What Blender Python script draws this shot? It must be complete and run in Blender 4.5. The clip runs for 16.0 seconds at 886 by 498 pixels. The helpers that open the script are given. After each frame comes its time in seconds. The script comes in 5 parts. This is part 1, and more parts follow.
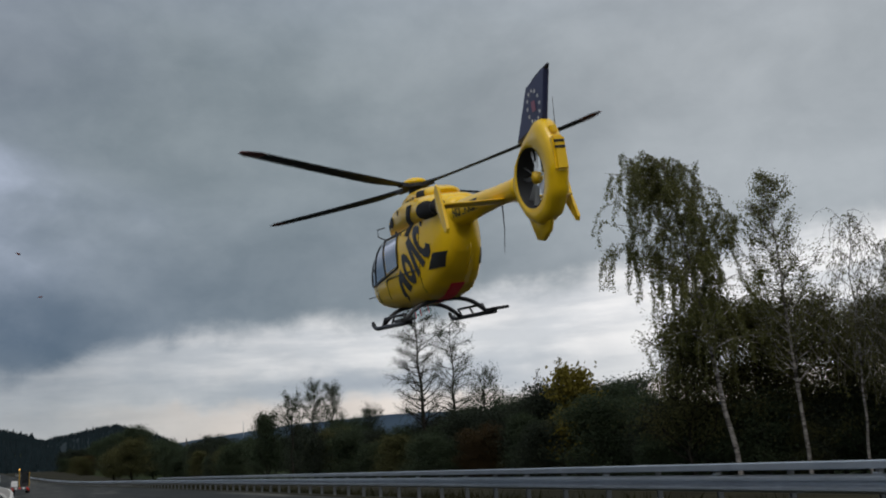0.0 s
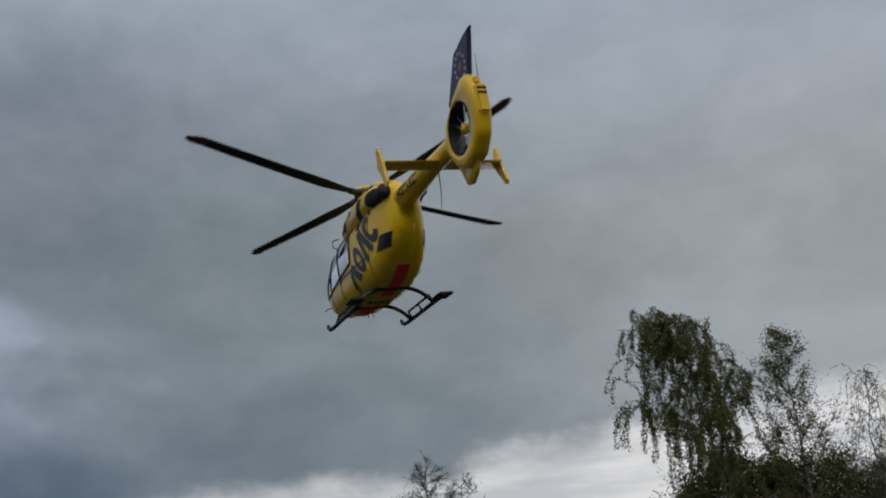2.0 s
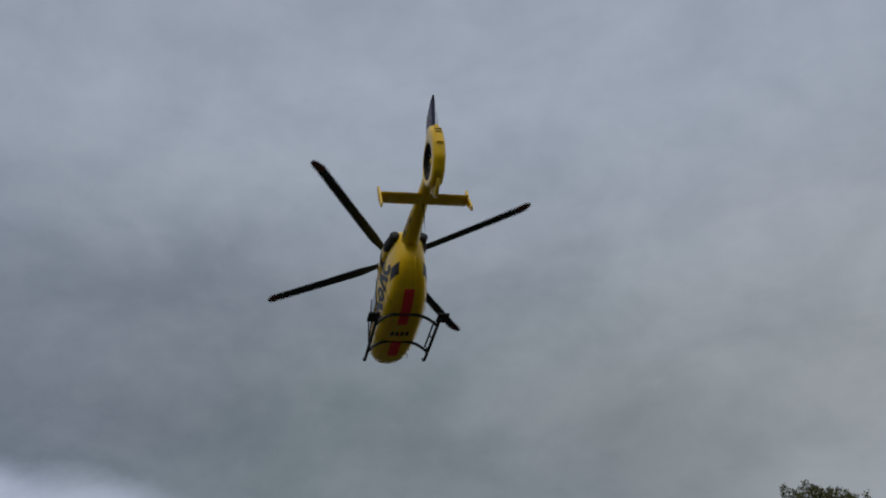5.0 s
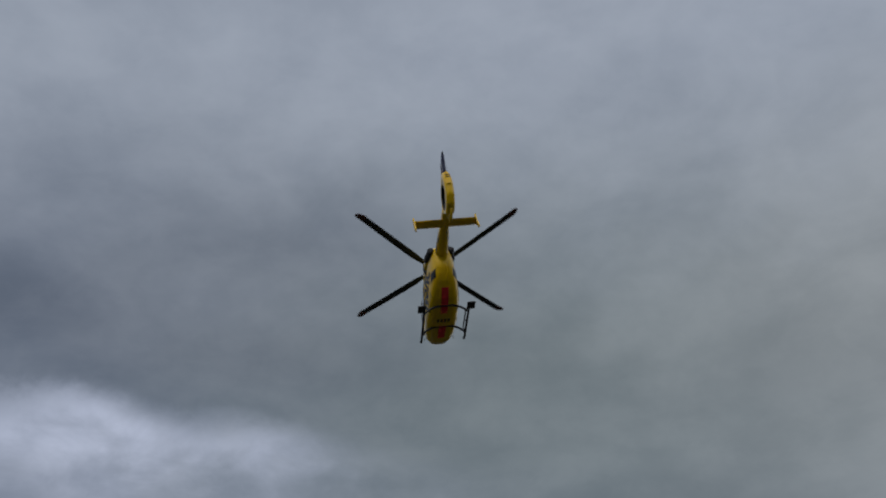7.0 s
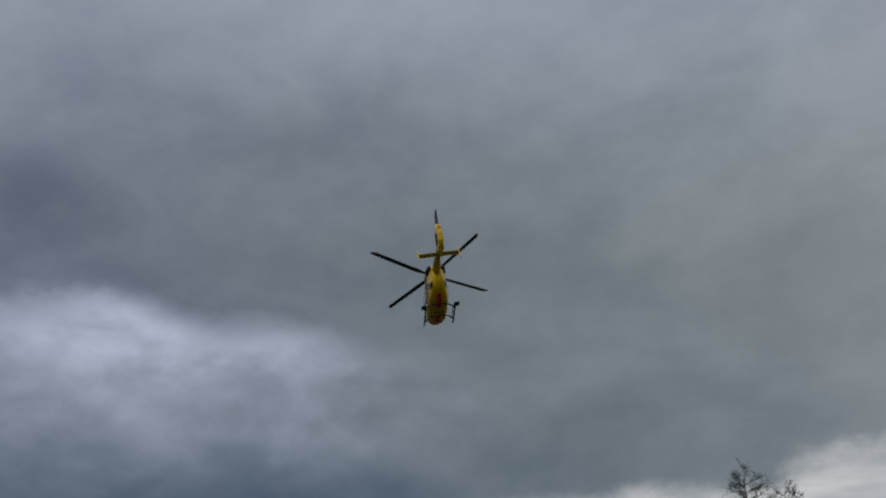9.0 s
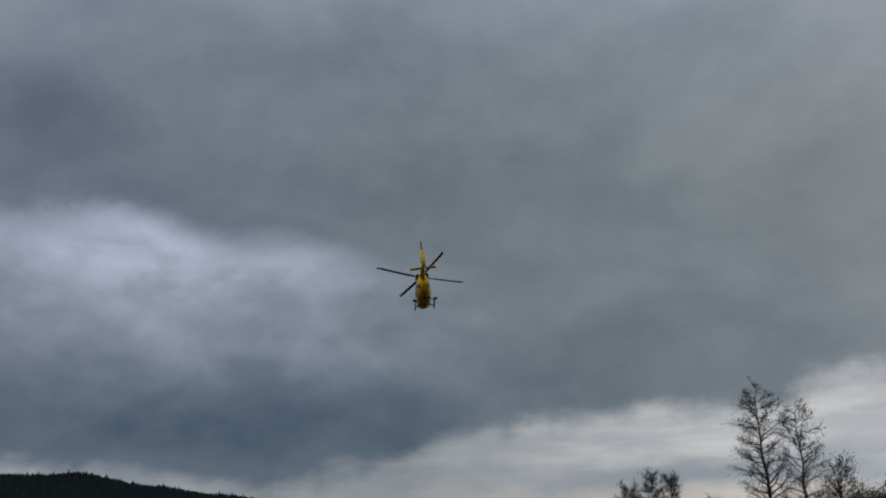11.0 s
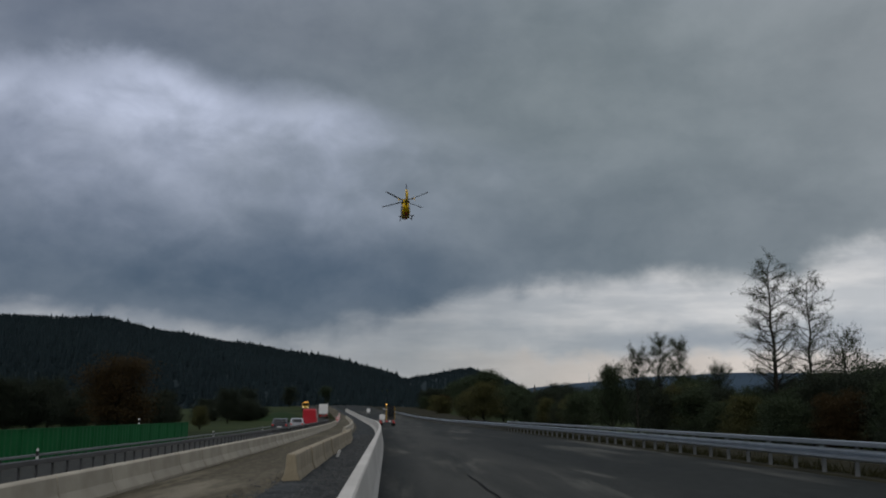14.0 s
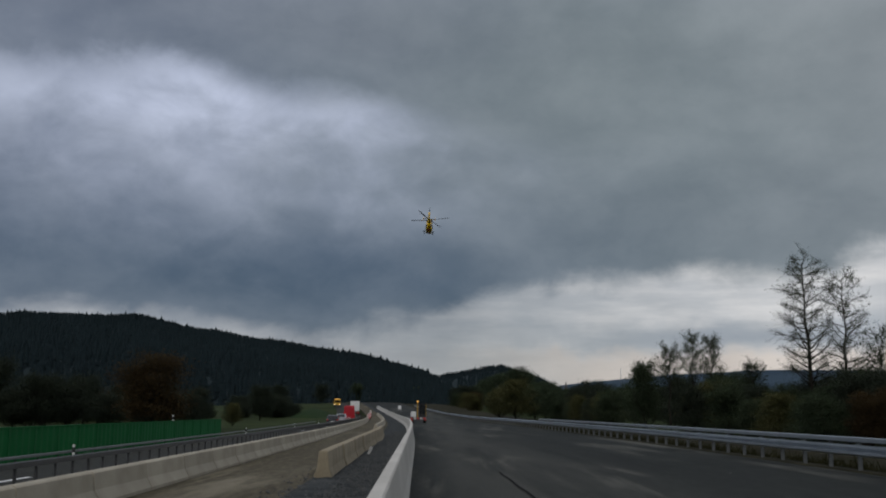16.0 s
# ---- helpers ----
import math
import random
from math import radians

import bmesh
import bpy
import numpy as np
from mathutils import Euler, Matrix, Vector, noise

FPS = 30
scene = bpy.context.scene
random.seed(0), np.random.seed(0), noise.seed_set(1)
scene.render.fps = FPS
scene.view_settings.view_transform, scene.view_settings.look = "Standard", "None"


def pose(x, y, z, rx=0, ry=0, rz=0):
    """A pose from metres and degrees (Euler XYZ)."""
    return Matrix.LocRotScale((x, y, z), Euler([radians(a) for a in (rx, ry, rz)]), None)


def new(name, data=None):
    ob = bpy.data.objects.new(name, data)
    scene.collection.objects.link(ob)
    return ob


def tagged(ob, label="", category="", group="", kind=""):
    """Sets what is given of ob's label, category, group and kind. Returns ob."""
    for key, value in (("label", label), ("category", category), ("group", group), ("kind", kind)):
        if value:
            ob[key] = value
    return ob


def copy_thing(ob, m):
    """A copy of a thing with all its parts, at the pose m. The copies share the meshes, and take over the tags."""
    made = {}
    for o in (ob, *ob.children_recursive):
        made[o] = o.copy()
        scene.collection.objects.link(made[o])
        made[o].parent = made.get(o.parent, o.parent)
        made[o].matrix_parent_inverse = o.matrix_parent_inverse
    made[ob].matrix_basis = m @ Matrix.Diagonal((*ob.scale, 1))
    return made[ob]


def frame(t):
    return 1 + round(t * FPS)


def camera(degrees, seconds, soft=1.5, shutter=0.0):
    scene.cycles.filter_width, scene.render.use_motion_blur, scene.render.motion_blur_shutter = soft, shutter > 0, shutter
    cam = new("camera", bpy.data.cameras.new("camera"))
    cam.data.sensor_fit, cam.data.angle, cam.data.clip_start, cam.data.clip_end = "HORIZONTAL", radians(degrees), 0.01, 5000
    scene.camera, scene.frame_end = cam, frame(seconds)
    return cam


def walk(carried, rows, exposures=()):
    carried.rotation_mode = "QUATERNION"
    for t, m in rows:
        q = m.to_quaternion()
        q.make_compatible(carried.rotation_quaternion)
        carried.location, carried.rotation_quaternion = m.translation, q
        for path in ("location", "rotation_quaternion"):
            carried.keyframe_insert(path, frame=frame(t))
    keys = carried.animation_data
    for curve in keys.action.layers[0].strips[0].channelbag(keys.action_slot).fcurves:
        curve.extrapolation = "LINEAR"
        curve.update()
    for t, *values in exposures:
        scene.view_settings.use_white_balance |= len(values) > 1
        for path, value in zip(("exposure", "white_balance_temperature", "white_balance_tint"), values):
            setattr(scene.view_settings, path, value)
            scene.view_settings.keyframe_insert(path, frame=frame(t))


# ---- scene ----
def eye_height(t):
    """The camera is raised a little while it follows the flight."""
    return 1.6 + 0.1 * min(1.0, t / 11.0)


cam = camera(48.4, 16.0, soft=2.0, shutter=0.015)

# seconds, turn to the left, tilt up, lean (degrees)
VIEW = [(0, -23.44, 11.65, -3.85), (0.5, -23.03, 12.28, -3.24), (1, -23.81, 16.20, -3.46), (1.5, -23.53, 18.83, -3.06), (2, -23.44, 20.75, -4.11),
        (2.5, -24.50, 21.20, -4.41), (3, -24.64, 22.10, -5.22), (3.5, -21.46, 22.28, -5.11), (4, -19.70, 26.48, -1.93), (4.5, -18.79, 30.58, -3.44), (4.7, -17.7, 31.5, -3.4),
        (7, -7.32, 27.89, -3.33), (7.5, -6.21, 28.39, -1.22), (8, -6.28, 24.51, -2.76), (8.5, -6.10, 23.07, -3.10), (9, -5.48, 22.40, -2.86),
        (11.5, -3.93, 17.04, -1.91), (12, -3.19, 16.92, -1.95), (12.5, -2.63, 16.35, -1.87), (13, -2.58, 14.00, -1.40), (13.5, -3.40, 10.47, -0.84),
        (14, -3.11, 9.52, 0.25), (14.5, -2.49, 9.30, 0.15), (15, -2.00, 9.24, 0.20), (15.5, -1.58, 9.36, 0.40), (16, -1.31, 9.35, 0.34)]
walk(cam, [(t, pose(0, 0, eye_height(t), 90 + tilt, 0, turn) @ pose(0, 0, 0, 0, 0, lean)) for t, turn, tilt, lean in VIEW],
     exposures=[(0, 0.37), (1, 0.23), (2, 0.09), (4.5, 0.0), (7, -0.12), (9, -0.15), (12.5, -0.12), (13.5, 0.0), (14.5, 0.08), (16, 0.08)])


# ---- node helpers ----
class Tree:
    """Short-hand for building a node tree."""

    def __init__(self, tree):
        self.tree = tree
        self.tree.nodes.clear()

    def node(self, kind, **inputs):
        n = self.tree.nodes.new(kind)
        for key, value in inputs.items():
            self.put(n.inputs[key.replace("_", " ")], value)
        return n

    def put(self, socket, value):
        if isinstance(value, bpy.types.NodeSocket):
            self.tree.links.new(value, socket)
        else:
            socket.default_value = value

    def math(self, op, a, b=None, clamp=False):
        n = self.tree.nodes.new("ShaderNodeMath")
        n.operation, n.use_clamp = op, clamp
        self.put(n.inputs[0], a)
        if b is not None:
            self.put(n.inputs[1], b)
        return n.outputs[0]

    def mix(self, factor, a, b, blend="MIX"):
        n = self.tree.nodes.new("ShaderNodeMix")
        n.data_type, n.blend_type = "RGBA", blend
        self.put(n.inputs[0], factor)
        self.put(n.inputs[6], a if isinstance(a, bpy.types.NodeSocket) else (*a, 1))
        self.put(n.inputs[7], b if isinstance(b, bpy.types.NodeSocket) else (*b, 1))
        return n.outputs[2]

    def noise(self, vector, scale, detail=4.0, rough=0.55, distort=0.0):
        n = self.tree.nodes.new("ShaderNodeTexNoise")
        self.put(n.inputs["Vector"], vector)
        for key, value in (("Scale", scale), ("Detail", detail), ("Roughness", rough), ("Distortion", distort)):
            n.inputs[key].default_value = value
        return n.outputs["Fac"]

    def ramp(self, value, low, high):
        n = self.tree.nodes.new("ShaderNodeMapRange")
        n.interpolation_type = "SMOOTHSTEP"
        self.put(n.inputs[0], value)
        self.put(n.inputs[1], low)
        self.put(n.inputs[2], high)
        return n.outputs[0]


# ---- world: an overcast sky ----
SUN_TURN, SUN_HEIGHT = 150.0, 48.0   # degrees to the left of the road's way, and up


def build_world():
    world = bpy.data.worlds.new("sky")
    scene.world = world
    world.use_nodes = True
    b = Tree(world.node_tree)
    out = b.tree.nodes.new("ShaderNodeOutputWorld")
    sky = b.tree.nodes.new("ShaderNodeTexSky")
    sky.sky_type, sky.sun_disc = "NISHITA", False
    sky.sun_elevation, sky.sun_rotation = radians(SUN_HEIGHT), radians(-SUN_TURN)
    way = b.tree.nodes.new("ShaderNodeTexCoord").outputs["Generated"]
    part = b.node("ShaderNodeSeparateXYZ", Vector=way)
    x, y, z = part.outputs
    # clouds drift out of round by noise that is stretched along the horizon
    flat = b.node("ShaderNodeMapping", Vector=way, Scale=(1.0, 1.0, 1.9)).outputs[0]
    soft = b.node("ShaderNodeMapping", Vector=way, Scale=(1.0, 1.0, 1.4)).outputs[0]
    broad = b.math("SUBTRACT", b.noise(flat, 4.0, 4.0, 0.5), 0.5)
    ragged = b.math("SUBTRACT", b.noise(soft, 13.0, 5.0, 0.55, 0.3), 0.5)
    wisp = b.math("SUBTRACT", b.noise(soft, 34.0, 4.0, 0.55, 0.2), 0.5)
    tall = b.math("MULTIPLY", b.math("ARCTAN2", z, b.math("SQRT", b.math("ADD", b.math("MULTIPLY", x, x), b.math("MULTIPLY", y, y)))), 57.2958)
    turn0 = b.math("MULTIPLY", b.math("ARCTAN2", b.math("MULTIPLY", x, -1.0), y), 57.2958)
    turn = b.math("ADD", turn0, b.math("ADD", b.math("MULTIPLY", broad, 5.0), b.math("MULTIPLY", ragged, 5.0)))
    up = b.math("ADD", tall, b.math("ADD", b.math("MULTIPLY", broad, 1.6), b.math("MULTIPLY", ragged, 2.6)))
    up = b.math("ADD", up, b.math("MULTIPLY", wisp, 0.9))

    def table(rows, top):
        """A smooth curve over the turn to the left, from rows (turn, value); top is the largest value."""
        n = b.tree.nodes.new("ShaderNodeValToRGB")
        n.color_ramp.interpolation = "B_SPLINE"
        rows = sorted(rows)
        for k, (a, v) in enumerate(rows):
            e = n.color_ramp.elements[k] if k < 2 else n.color_ramp.elements.new(1.0)
            e.position, e.color = (a + 70.0) / 120.0, (v / top, v / top, v / top, 1)
        b.put(n.inputs[0], b.math("DIVIDE", b.math("ADD", turn, 70.0), 120.0))
        return b.math("MULTIPLY", n.outputs[0], top)

    def blob(a, e, wa, we):
        p = b.math("DIVIDE", b.math("SUBTRACT", turn, a), wa)
        q = b.math("DIVIDE", b.math("SUBTRACT", up, e), we)
        r = b.math("ADD", b.math("MULTIPLY", p, p), b.math("MULTIPLY", q, q))
        return b.math("POWER", 2.71828, b.math("MULTIPLY", r, -1.0))

    grey = b.mix(b.ramp(turn, 22.0, -12.0), (0.128, 0.157, 0.214), (0.172, 0.206, 0.218))
    grey = b.mix(b.ramp(turn, -14.0, -42.0), grey, (0.335, 0.360, 0.375))
    col = b.mix(b.ramp(up, 20.0, 40.0), grey, (0.340, 0.386, 0.468))
    # the dark bank over the hills, and dark folds over the bright rent
    col = b.mix(b.math("MULTIPLY", blob(9.0, 7.6, 24.0, 4.9), 1.12, True), col, (0.042, 0.073, 0.120))
    col = b.mix(b.math("MULTIPLY", blob(-22.0, 10.5, 14.0, 3.0), 0.5, True), col, (0.125, 0.148, 0.165))
    col = b.mix(b.math("MULTIPLY", blob(20.0, 24.0, 10.0, 2.6), 0.55, True), col, (0.095, 0.115, 0.155))
    col = b.mix(b.math("MULTIPLY", blob(4.0, 28.0, 13.0, 4.4), 0.46, True), col, (0.13, 0.15, 0.19))
    col = b.mix(b.math("MULTIPLY", blob(-34.0, 19.0, 14.0, 5.0), 0.35, True), col, (0.17, 0.19, 0.20))
    col = b.mix(b.math("MULTIPLY", blob(4.0, 22.0, 9.0, 2.2), 0.40, True), col, (0.12, 0.14, 0.17))
    col = b.mix(b.math("MULTIPLY", blob(-6.0, 11.5, 7.0, 3.8), 0.38, True), col, (0.13, 0.16, 0.19))
    # the bright rent: a firm upper rim, fading downwards
    rim = table([(-40, 15.0), (-10, 15.5), (-4, 16.2), (0, 17.3), (4, 18.6), (8, 18.3), (11, 18.9), (14, 20.2), (17, 19.8), (20, 18.9), (24, 19.0), (34, 18.5)], 24.0)
    power = table([(-40, 0.0), (-9, 0.0), (-4, 0.10), (0, 0.40), (3, 0.78), (6, 0.86), (9, 0.85), (12, 1.25), (15, 1.25), (18, 0.92), (24, 0.80), (32, 0.6)], 1.5)
    under = b.math("SUBTRACT", rim, up)
    fade = b.math("POWER", 2.71828, b.math("MULTIPLY", b.math("MAXIMUM", under, 0.0), -0.19))
    puff = b.math("ADD", 0.86, b.math("ADD", b.math("MULTIPLY", ragged, 1.7), b.math("MULTIPLY", broad, 1.2)))
    rent = b.math("MULTIPLY", b.math("MULTIPLY", b.ramp(under, -0.7, 1.7), fade), b.math("MULTIPLY", b.math("MULTIPLY", power, puff), b.ramp(up, 6.5, 14.5)))
    col = b.mix(b.math("MULTIPLY", rent, 1.0, True), col, (0.55, 0.605, 0.77))
    # the open strip over the hills under the bank's firm lower edge, which rises to one side
    edge = table([(-60, 11.5), (-48, 11.0), (-36, 10.1), (-28, 9.3), (-24, 8.8), (-19.5, 7.6), (-16.5, 8.2), (-8, 7.6), (-4, 6.9), (-1.5, 6.1), (3, 4.6), (6, 4.2), (12, 5.1), (18, 5.7), (26, 5.5), (40, 5.0)], 16.0)
    clear = table([(-60, 0.95), (-20, 0.95), (-15, 0.86), (-9, 0.60), (-4, 0.38), (-1, 0.30), (3, 0.32), (8, 0.42), (13, 0.5), (18, 0.55), (26, 0.5), (40, 0.4)], 1.0)
    below = b.math("SUBTRACT", edge, up)
    open_sky = b.math("MULTIPLY", b.ramp(below, -0.7, 1.3), clear)
    streak = b.noise(b.node("ShaderNodeMapping", Vector=way, Scale=(2.0, 2.0, 11.0)).outputs[0], 3.0, 5.0, 0.55)
    light = b.mix(b.ramp(streak, 0.36, 0.64), (0.52, 0.53, 0.55), (0.80, 0.78, 0.77))
    band = b.math("MULTIPLY", blob(-19.0, 4.3, 15.0, 1.0), 0.80, True)
    light = b.mix(band, light, (0.27, 0.31, 0.37))
    rosy = table([(-60, 0.7), (-13, 0.75), (-9, 0.8), (-5, 0.35), (0, 0.2), (20, 0.2)], 1.0)
    light = b.mix(b.math("MULTIPLY", b.ramp(up, 3.9, 2.9), rosy), light, (0.68, 0.58, 0.51))
    col = b.mix(open_sky, col, light)
    # soft mottling of the cloud base, at two sizes
    col = b.mix(b.ramp(b.noise(flat, 6.0, 5.0, 0.5, 0.3), 0.25, 0.75), b.mix(0.14, col, (0.05, 0.06, 0.08)), b.mix(0.10, col, (0.6, 0.62, 0.66)))
    col = b.mix(b.ramp(b.noise(soft, 17.0, 5.0, 0.6, 0.2), 0.3, 0.7), b.mix(0.05, col, (0.05, 0.06, 0.08)), b.mix(0.04, col, (0.6, 0.62, 0.66)))
    # the cloud is thinner overhead and high behind the viewer
    behind = b.math("MULTIPLY", b.ramp(y, 0.2, -0.6), b.ramp(z, 0.25, 0.65))
    over = b.ramp(z, 0.74, 0.98)
    col = b.mix(b.math("MAXIMUM", behind, over), col, (0.52, 0.52, 0.54))
    low_back = b.math("MULTIPLY", b.ramp(y, 0.1, -0.4), b.ramp(z, 0.35, 0.1))
    col = b.mix(low_back, col, (0.13, 0.14, 0.15))
    col = b.mix(b.ramp(z, -0.02, -0.06), col, (0.04, 0.04, 0.035))
    cover = b.mix(0.94, b.mix(1.0, sky.outputs[0], (0.10, 0.10, 0.10), "MULTIPLY"), col)
    back = b.node("ShaderNodeBackground", Color=cover, Strength=1.0)
    b.tree.links.new(back.outputs[0], out.inputs[0])


build_world()
sun = new("sun", bpy.data.lights.new("sun", "SUN"))
sun.data.energy, sun.data.angle, sun.data.color = 0.72, radians(25), (1.0, 0.96, 0.9)
sun.matrix_world = pose(0, 0, 60, 90 - SUN_HEIGHT, 0, SUN_TURN + 180)


# ---- materials ----
def material(name, low, high, rough=0.6, metal=0.0, scale=6.0, fine=60.0, bump=0.15, spread=0.5, coat=0.0, per_piece=0.0, per_island=0.0, stretch=None, gloss=0.5, thin=0.0):
    """Two colours mixed by noise at two scales, with fine relief."""
    m = bpy.data.materials.new(name)
    m.use_nodes = True
    b = Tree(m.node_tree)
    out = b.tree.nodes.new("ShaderNodeOutputMaterial")
    place = b.tree.nodes.new("ShaderNodeTexCoord").outputs["Object"]
    if stretch:
        place = b.node("ShaderNodeMapping", Vector=place, Scale=stretch).outputs[0]
    big = b.noise(place, scale, 5.0)
    small = b.noise(place, fine, 3.0)
    f = b.ramp(b.math("ADD", b.math("MULTIPLY", big, 0.7), b.math("MULTIPLY", small, 0.3)), 0.5 - spread / 2, 0.5 + spread / 2)
    col = b.mix(f, low, high)
    if per_piece:
        r = b.tree.nodes.new("ShaderNodeObjectInfo").outputs["Random"]
        col = b.mix(b.math("MULTIPLY", r, per_piece), col, tuple(0.55 * v for v in low))
    if per_island:
        r = b.tree.nodes.new("ShaderNodeNewGeometry").outputs["Random Per Island"]
        col = b.mix(b.math("MULTIPLY", r, per_island), col, high)
    s = b.node("ShaderNodeBsdfPrincipled", Base_Color=col, Metallic=metal, Roughness=b.math("ADD", b.math("MULTIPLY", small, 0.16), rough - 0.08))
    s.inputs["Coat Weight"].default_value = coat
    s.inputs["Specular IOR Level"].default_value = gloss
    if bump:
        n = b.node("ShaderNodeBump", Strength=bump, Distance=0.01, Height=b.math("ADD", small, big))
        b.tree.links.new(n.outputs[0], s.inputs["Normal"])
    face = s.outputs[0]
    if thin:
        glow = b.node("ShaderNodeBsdfTranslucent", Color=b.mix(0.25, col, high))
        join = b.node("ShaderNodeMixShader", Fac=thin)
        b.tree.links.new(face, join.inputs[1])
        b.tree.links.new(glow.outputs[0], join.inputs[2])
        face = join.outputs[0]
    b.tree.links.new(face, out.inputs[0])
    return m


def plain(name, col, rough=0.5, metal=0.0, coat=0.0):
    return material(name, tuple(0.9 * v for v in col), tuple(min(1, 1.08 * v) for v in col), rough, metal, 3.0, 40.0, 0.03, 0.6, coat)


def glowing(name, col, power):
    m = bpy.data.materials.new(name)
    m.use_nodes = True
    s = m.node_tree.nodes["Principled BSDF"]
    s.inputs["Base Color"].default_value = (*col, 1)
    s.inputs["Emission Color"].default_value, s.inputs["Emission Strength"].default_value = (*col, 1), power
    return m


def glass(name, col, bending=1.45):
    m = bpy.data.materials.new(name)
    m.use_nodes = True
    s = m.node_tree.nodes["Principled BSDF"]
    s.inputs["Base Color"].default_value, s.inputs["Roughness"].default_value = (*col, 1), 0.04
    s.inputs["Transmission Weight"].default_value, s.inputs["IOR"].default_value = 0.6, bending
    return m


def asphalt(name, low, high, wet, dusty=(0.40, 0.58), track=None):
    """Dark asphalt with pale dried dust in long streaks along the road."""
    m = bpy.data.materials.new(name)
    m.use_nodes = True
    b = Tree(m.node_tree)
    out = b.tree.nodes.new("ShaderNodeOutputMaterial")
    place = b.tree.nodes.new("ShaderNodeTexCoord").outputs["Object"]
    along = b.node("ShaderNodeMapping", Vector=place, Scale=(1.0, 0.08, 1.0)).outputs[0]
    streak = b.ramp(b.noise(along, 0.75, 6.0, 0.62, 0.6), 0.45, 0.62)
    patch = b.ramp(b.noise(b.node("ShaderNodeMapping", Vector=place, Scale=(1.0, 0.16, 1.0)).outputs[0], 0.2, 5.0, 0.6), *dusty)
    grain = b.noise(place, 90.0, 2.0)
    dust = b.math("MULTIPLY", streak, patch)
    col = b.mix(b.math("MULTIPLY", grain, 0.6), low, tuple(1.35 * v for v in low))
    col = b.mix(b.ramp(b.noise(along, 1.3, 4.0), 0.4, 0.7), col, tuple(0.75 * v for v in low))
    fleck = b.ramp(b.noise(b.node("ShaderNodeMapping", Vector=place, Scale=(1.0, 0.22, 1.0)).outputs[0], 5.0, 6.0, 0.65), 0.42, 0.66)
    col = b.mix(b.math("MULTIPLY", fleck, 0.6), col, tuple(2.2 * v for v in low))
    if track:
        # a paler driven band beside the wall, between two distances across the road
        across = b.node("ShaderNodeSeparateXYZ", Vector=place).outputs[0]
        band = b.math("MULTIPLY", b.ramp(across, 0.2, 1.3), b.ramp(across, track[1], track[0]))
        col = b.mix(b.math("MULTIPLY", band, b.ramp(b.noise(along, 0.5, 5.0, 0.6), 0.25, 0.6)), col, (0.046, 0.046, 0.040))
    col = b.mix(b.math("MULTIPLY", dust, 0.55), col, high)
    rough = b.math("ADD", b.math("MULTIPLY", dust, 0.25), wet)
    s = b.node("ShaderNodeBsdfPrincipled", Base_Color=col, Roughness=rough)
    s.inputs["Specular IOR Level"].default_value = 0.08
    n = b.node("ShaderNodeBump", Strength=0.35, Distance=0.006, Height=grain)
    b.tree.links.new(n.outputs[0], s.inputs["Normal"])
    b.tree.links.new(s.outputs[0], out.inputs[0])
    return m


M_ASPHALT = asphalt("fresh asphalt", (0.0118, 0.0131, 0.0112), (0.16, 0.16, 0.145), 0.68, (0.46, 0.60), (2.5, 7.5))
M_OLD_ROAD = asphalt("worn road", (0.024, 0.024, 0.020), (0.085, 0.080, 0.068), 0.70, (0.48, 0.66))
M_LANE = asphalt("muddy lane", (0.066, 0.057, 0.038), (0.33, 0.30, 0.235), 0.76, (0.46, 0.66))
M_CONCRETE = material("cast concrete", (0.27, 0.24, 0.18), (0.47, 0.43, 0.345), 0.8, 0, 1.3, 30.0, 0.25, 0.7, per_piece=0.25)
M_OLD_CONCRETE = material("weathered concrete", (0.20, 0.165, 0.105), (0.40, 0.345, 0.245), 0.85, 0, 1.5, 26.0, 0.35, 0.6, per_piece=0.3)
M_NEW_CONCRETE = material("slip-formed concrete", (0.4, 0.385, 0.35), (0.58, 0.56, 0.515), 0.75, 0, 0.6, 30.0, 0.2, 0.7)
M_GRAVEL = material("grey gravel", (0.014, 0.017, 0.019), (0.068, 0.073, 0.074), 0.9, 0, 1.0, 34.0, 0.9, 0.45, gloss=0.08)
M_STONE = material("gravel stone", (0.022, 0.025, 0.027), (0.13, 0.135, 0.135), 0.9, 0, 3.0, 30.0, 0.3, 0.6, per_island=0.6, gloss=0.08)
M_ZINC = material("galvanised steel", (0.4, 0.445, 0.485), (0.58, 0.625, 0.67), 0.36, 0.85, 1.5, 25.0, 0.05, 0.7)
M_POST = material("matt zinc post", (0.13, 0.14, 0.145), (0.22, 0.23, 0.235), 0.6, 0.4, 2.0, 25.0, 0.1, 0.7)
M_DULL_ZINC = material("dull weathered steel", (0.045, 0.047, 0.05), (0.10, 0.102, 0.105), 0.6, 0.5, 2.0, 25.0, 0.1, 0.7)
M_GRASS_GROUND = material("meadow ground", (0.012, 0.019, 0.007), (0.04, 0.056, 0.016), 0.95, 0, 0.06, 2.5, 0.6, 0.5, gloss=0.08)
M_VERGE = material("rough verge", (0.013, 0.013, 0.008), (0.038, 0.035, 0.020), 0.95, 0, 0.4, 9.0, 0.6, 0.5, gloss=0.08)
M_BLADES = material("grass blades", (0.011, 0.015, 0.006), (0.045, 0.042, 0.018), 0.8, 0, 1.0, 6.0, 0.0, 0.6, per_island=0.5, gloss=0.08, thin=0.38)
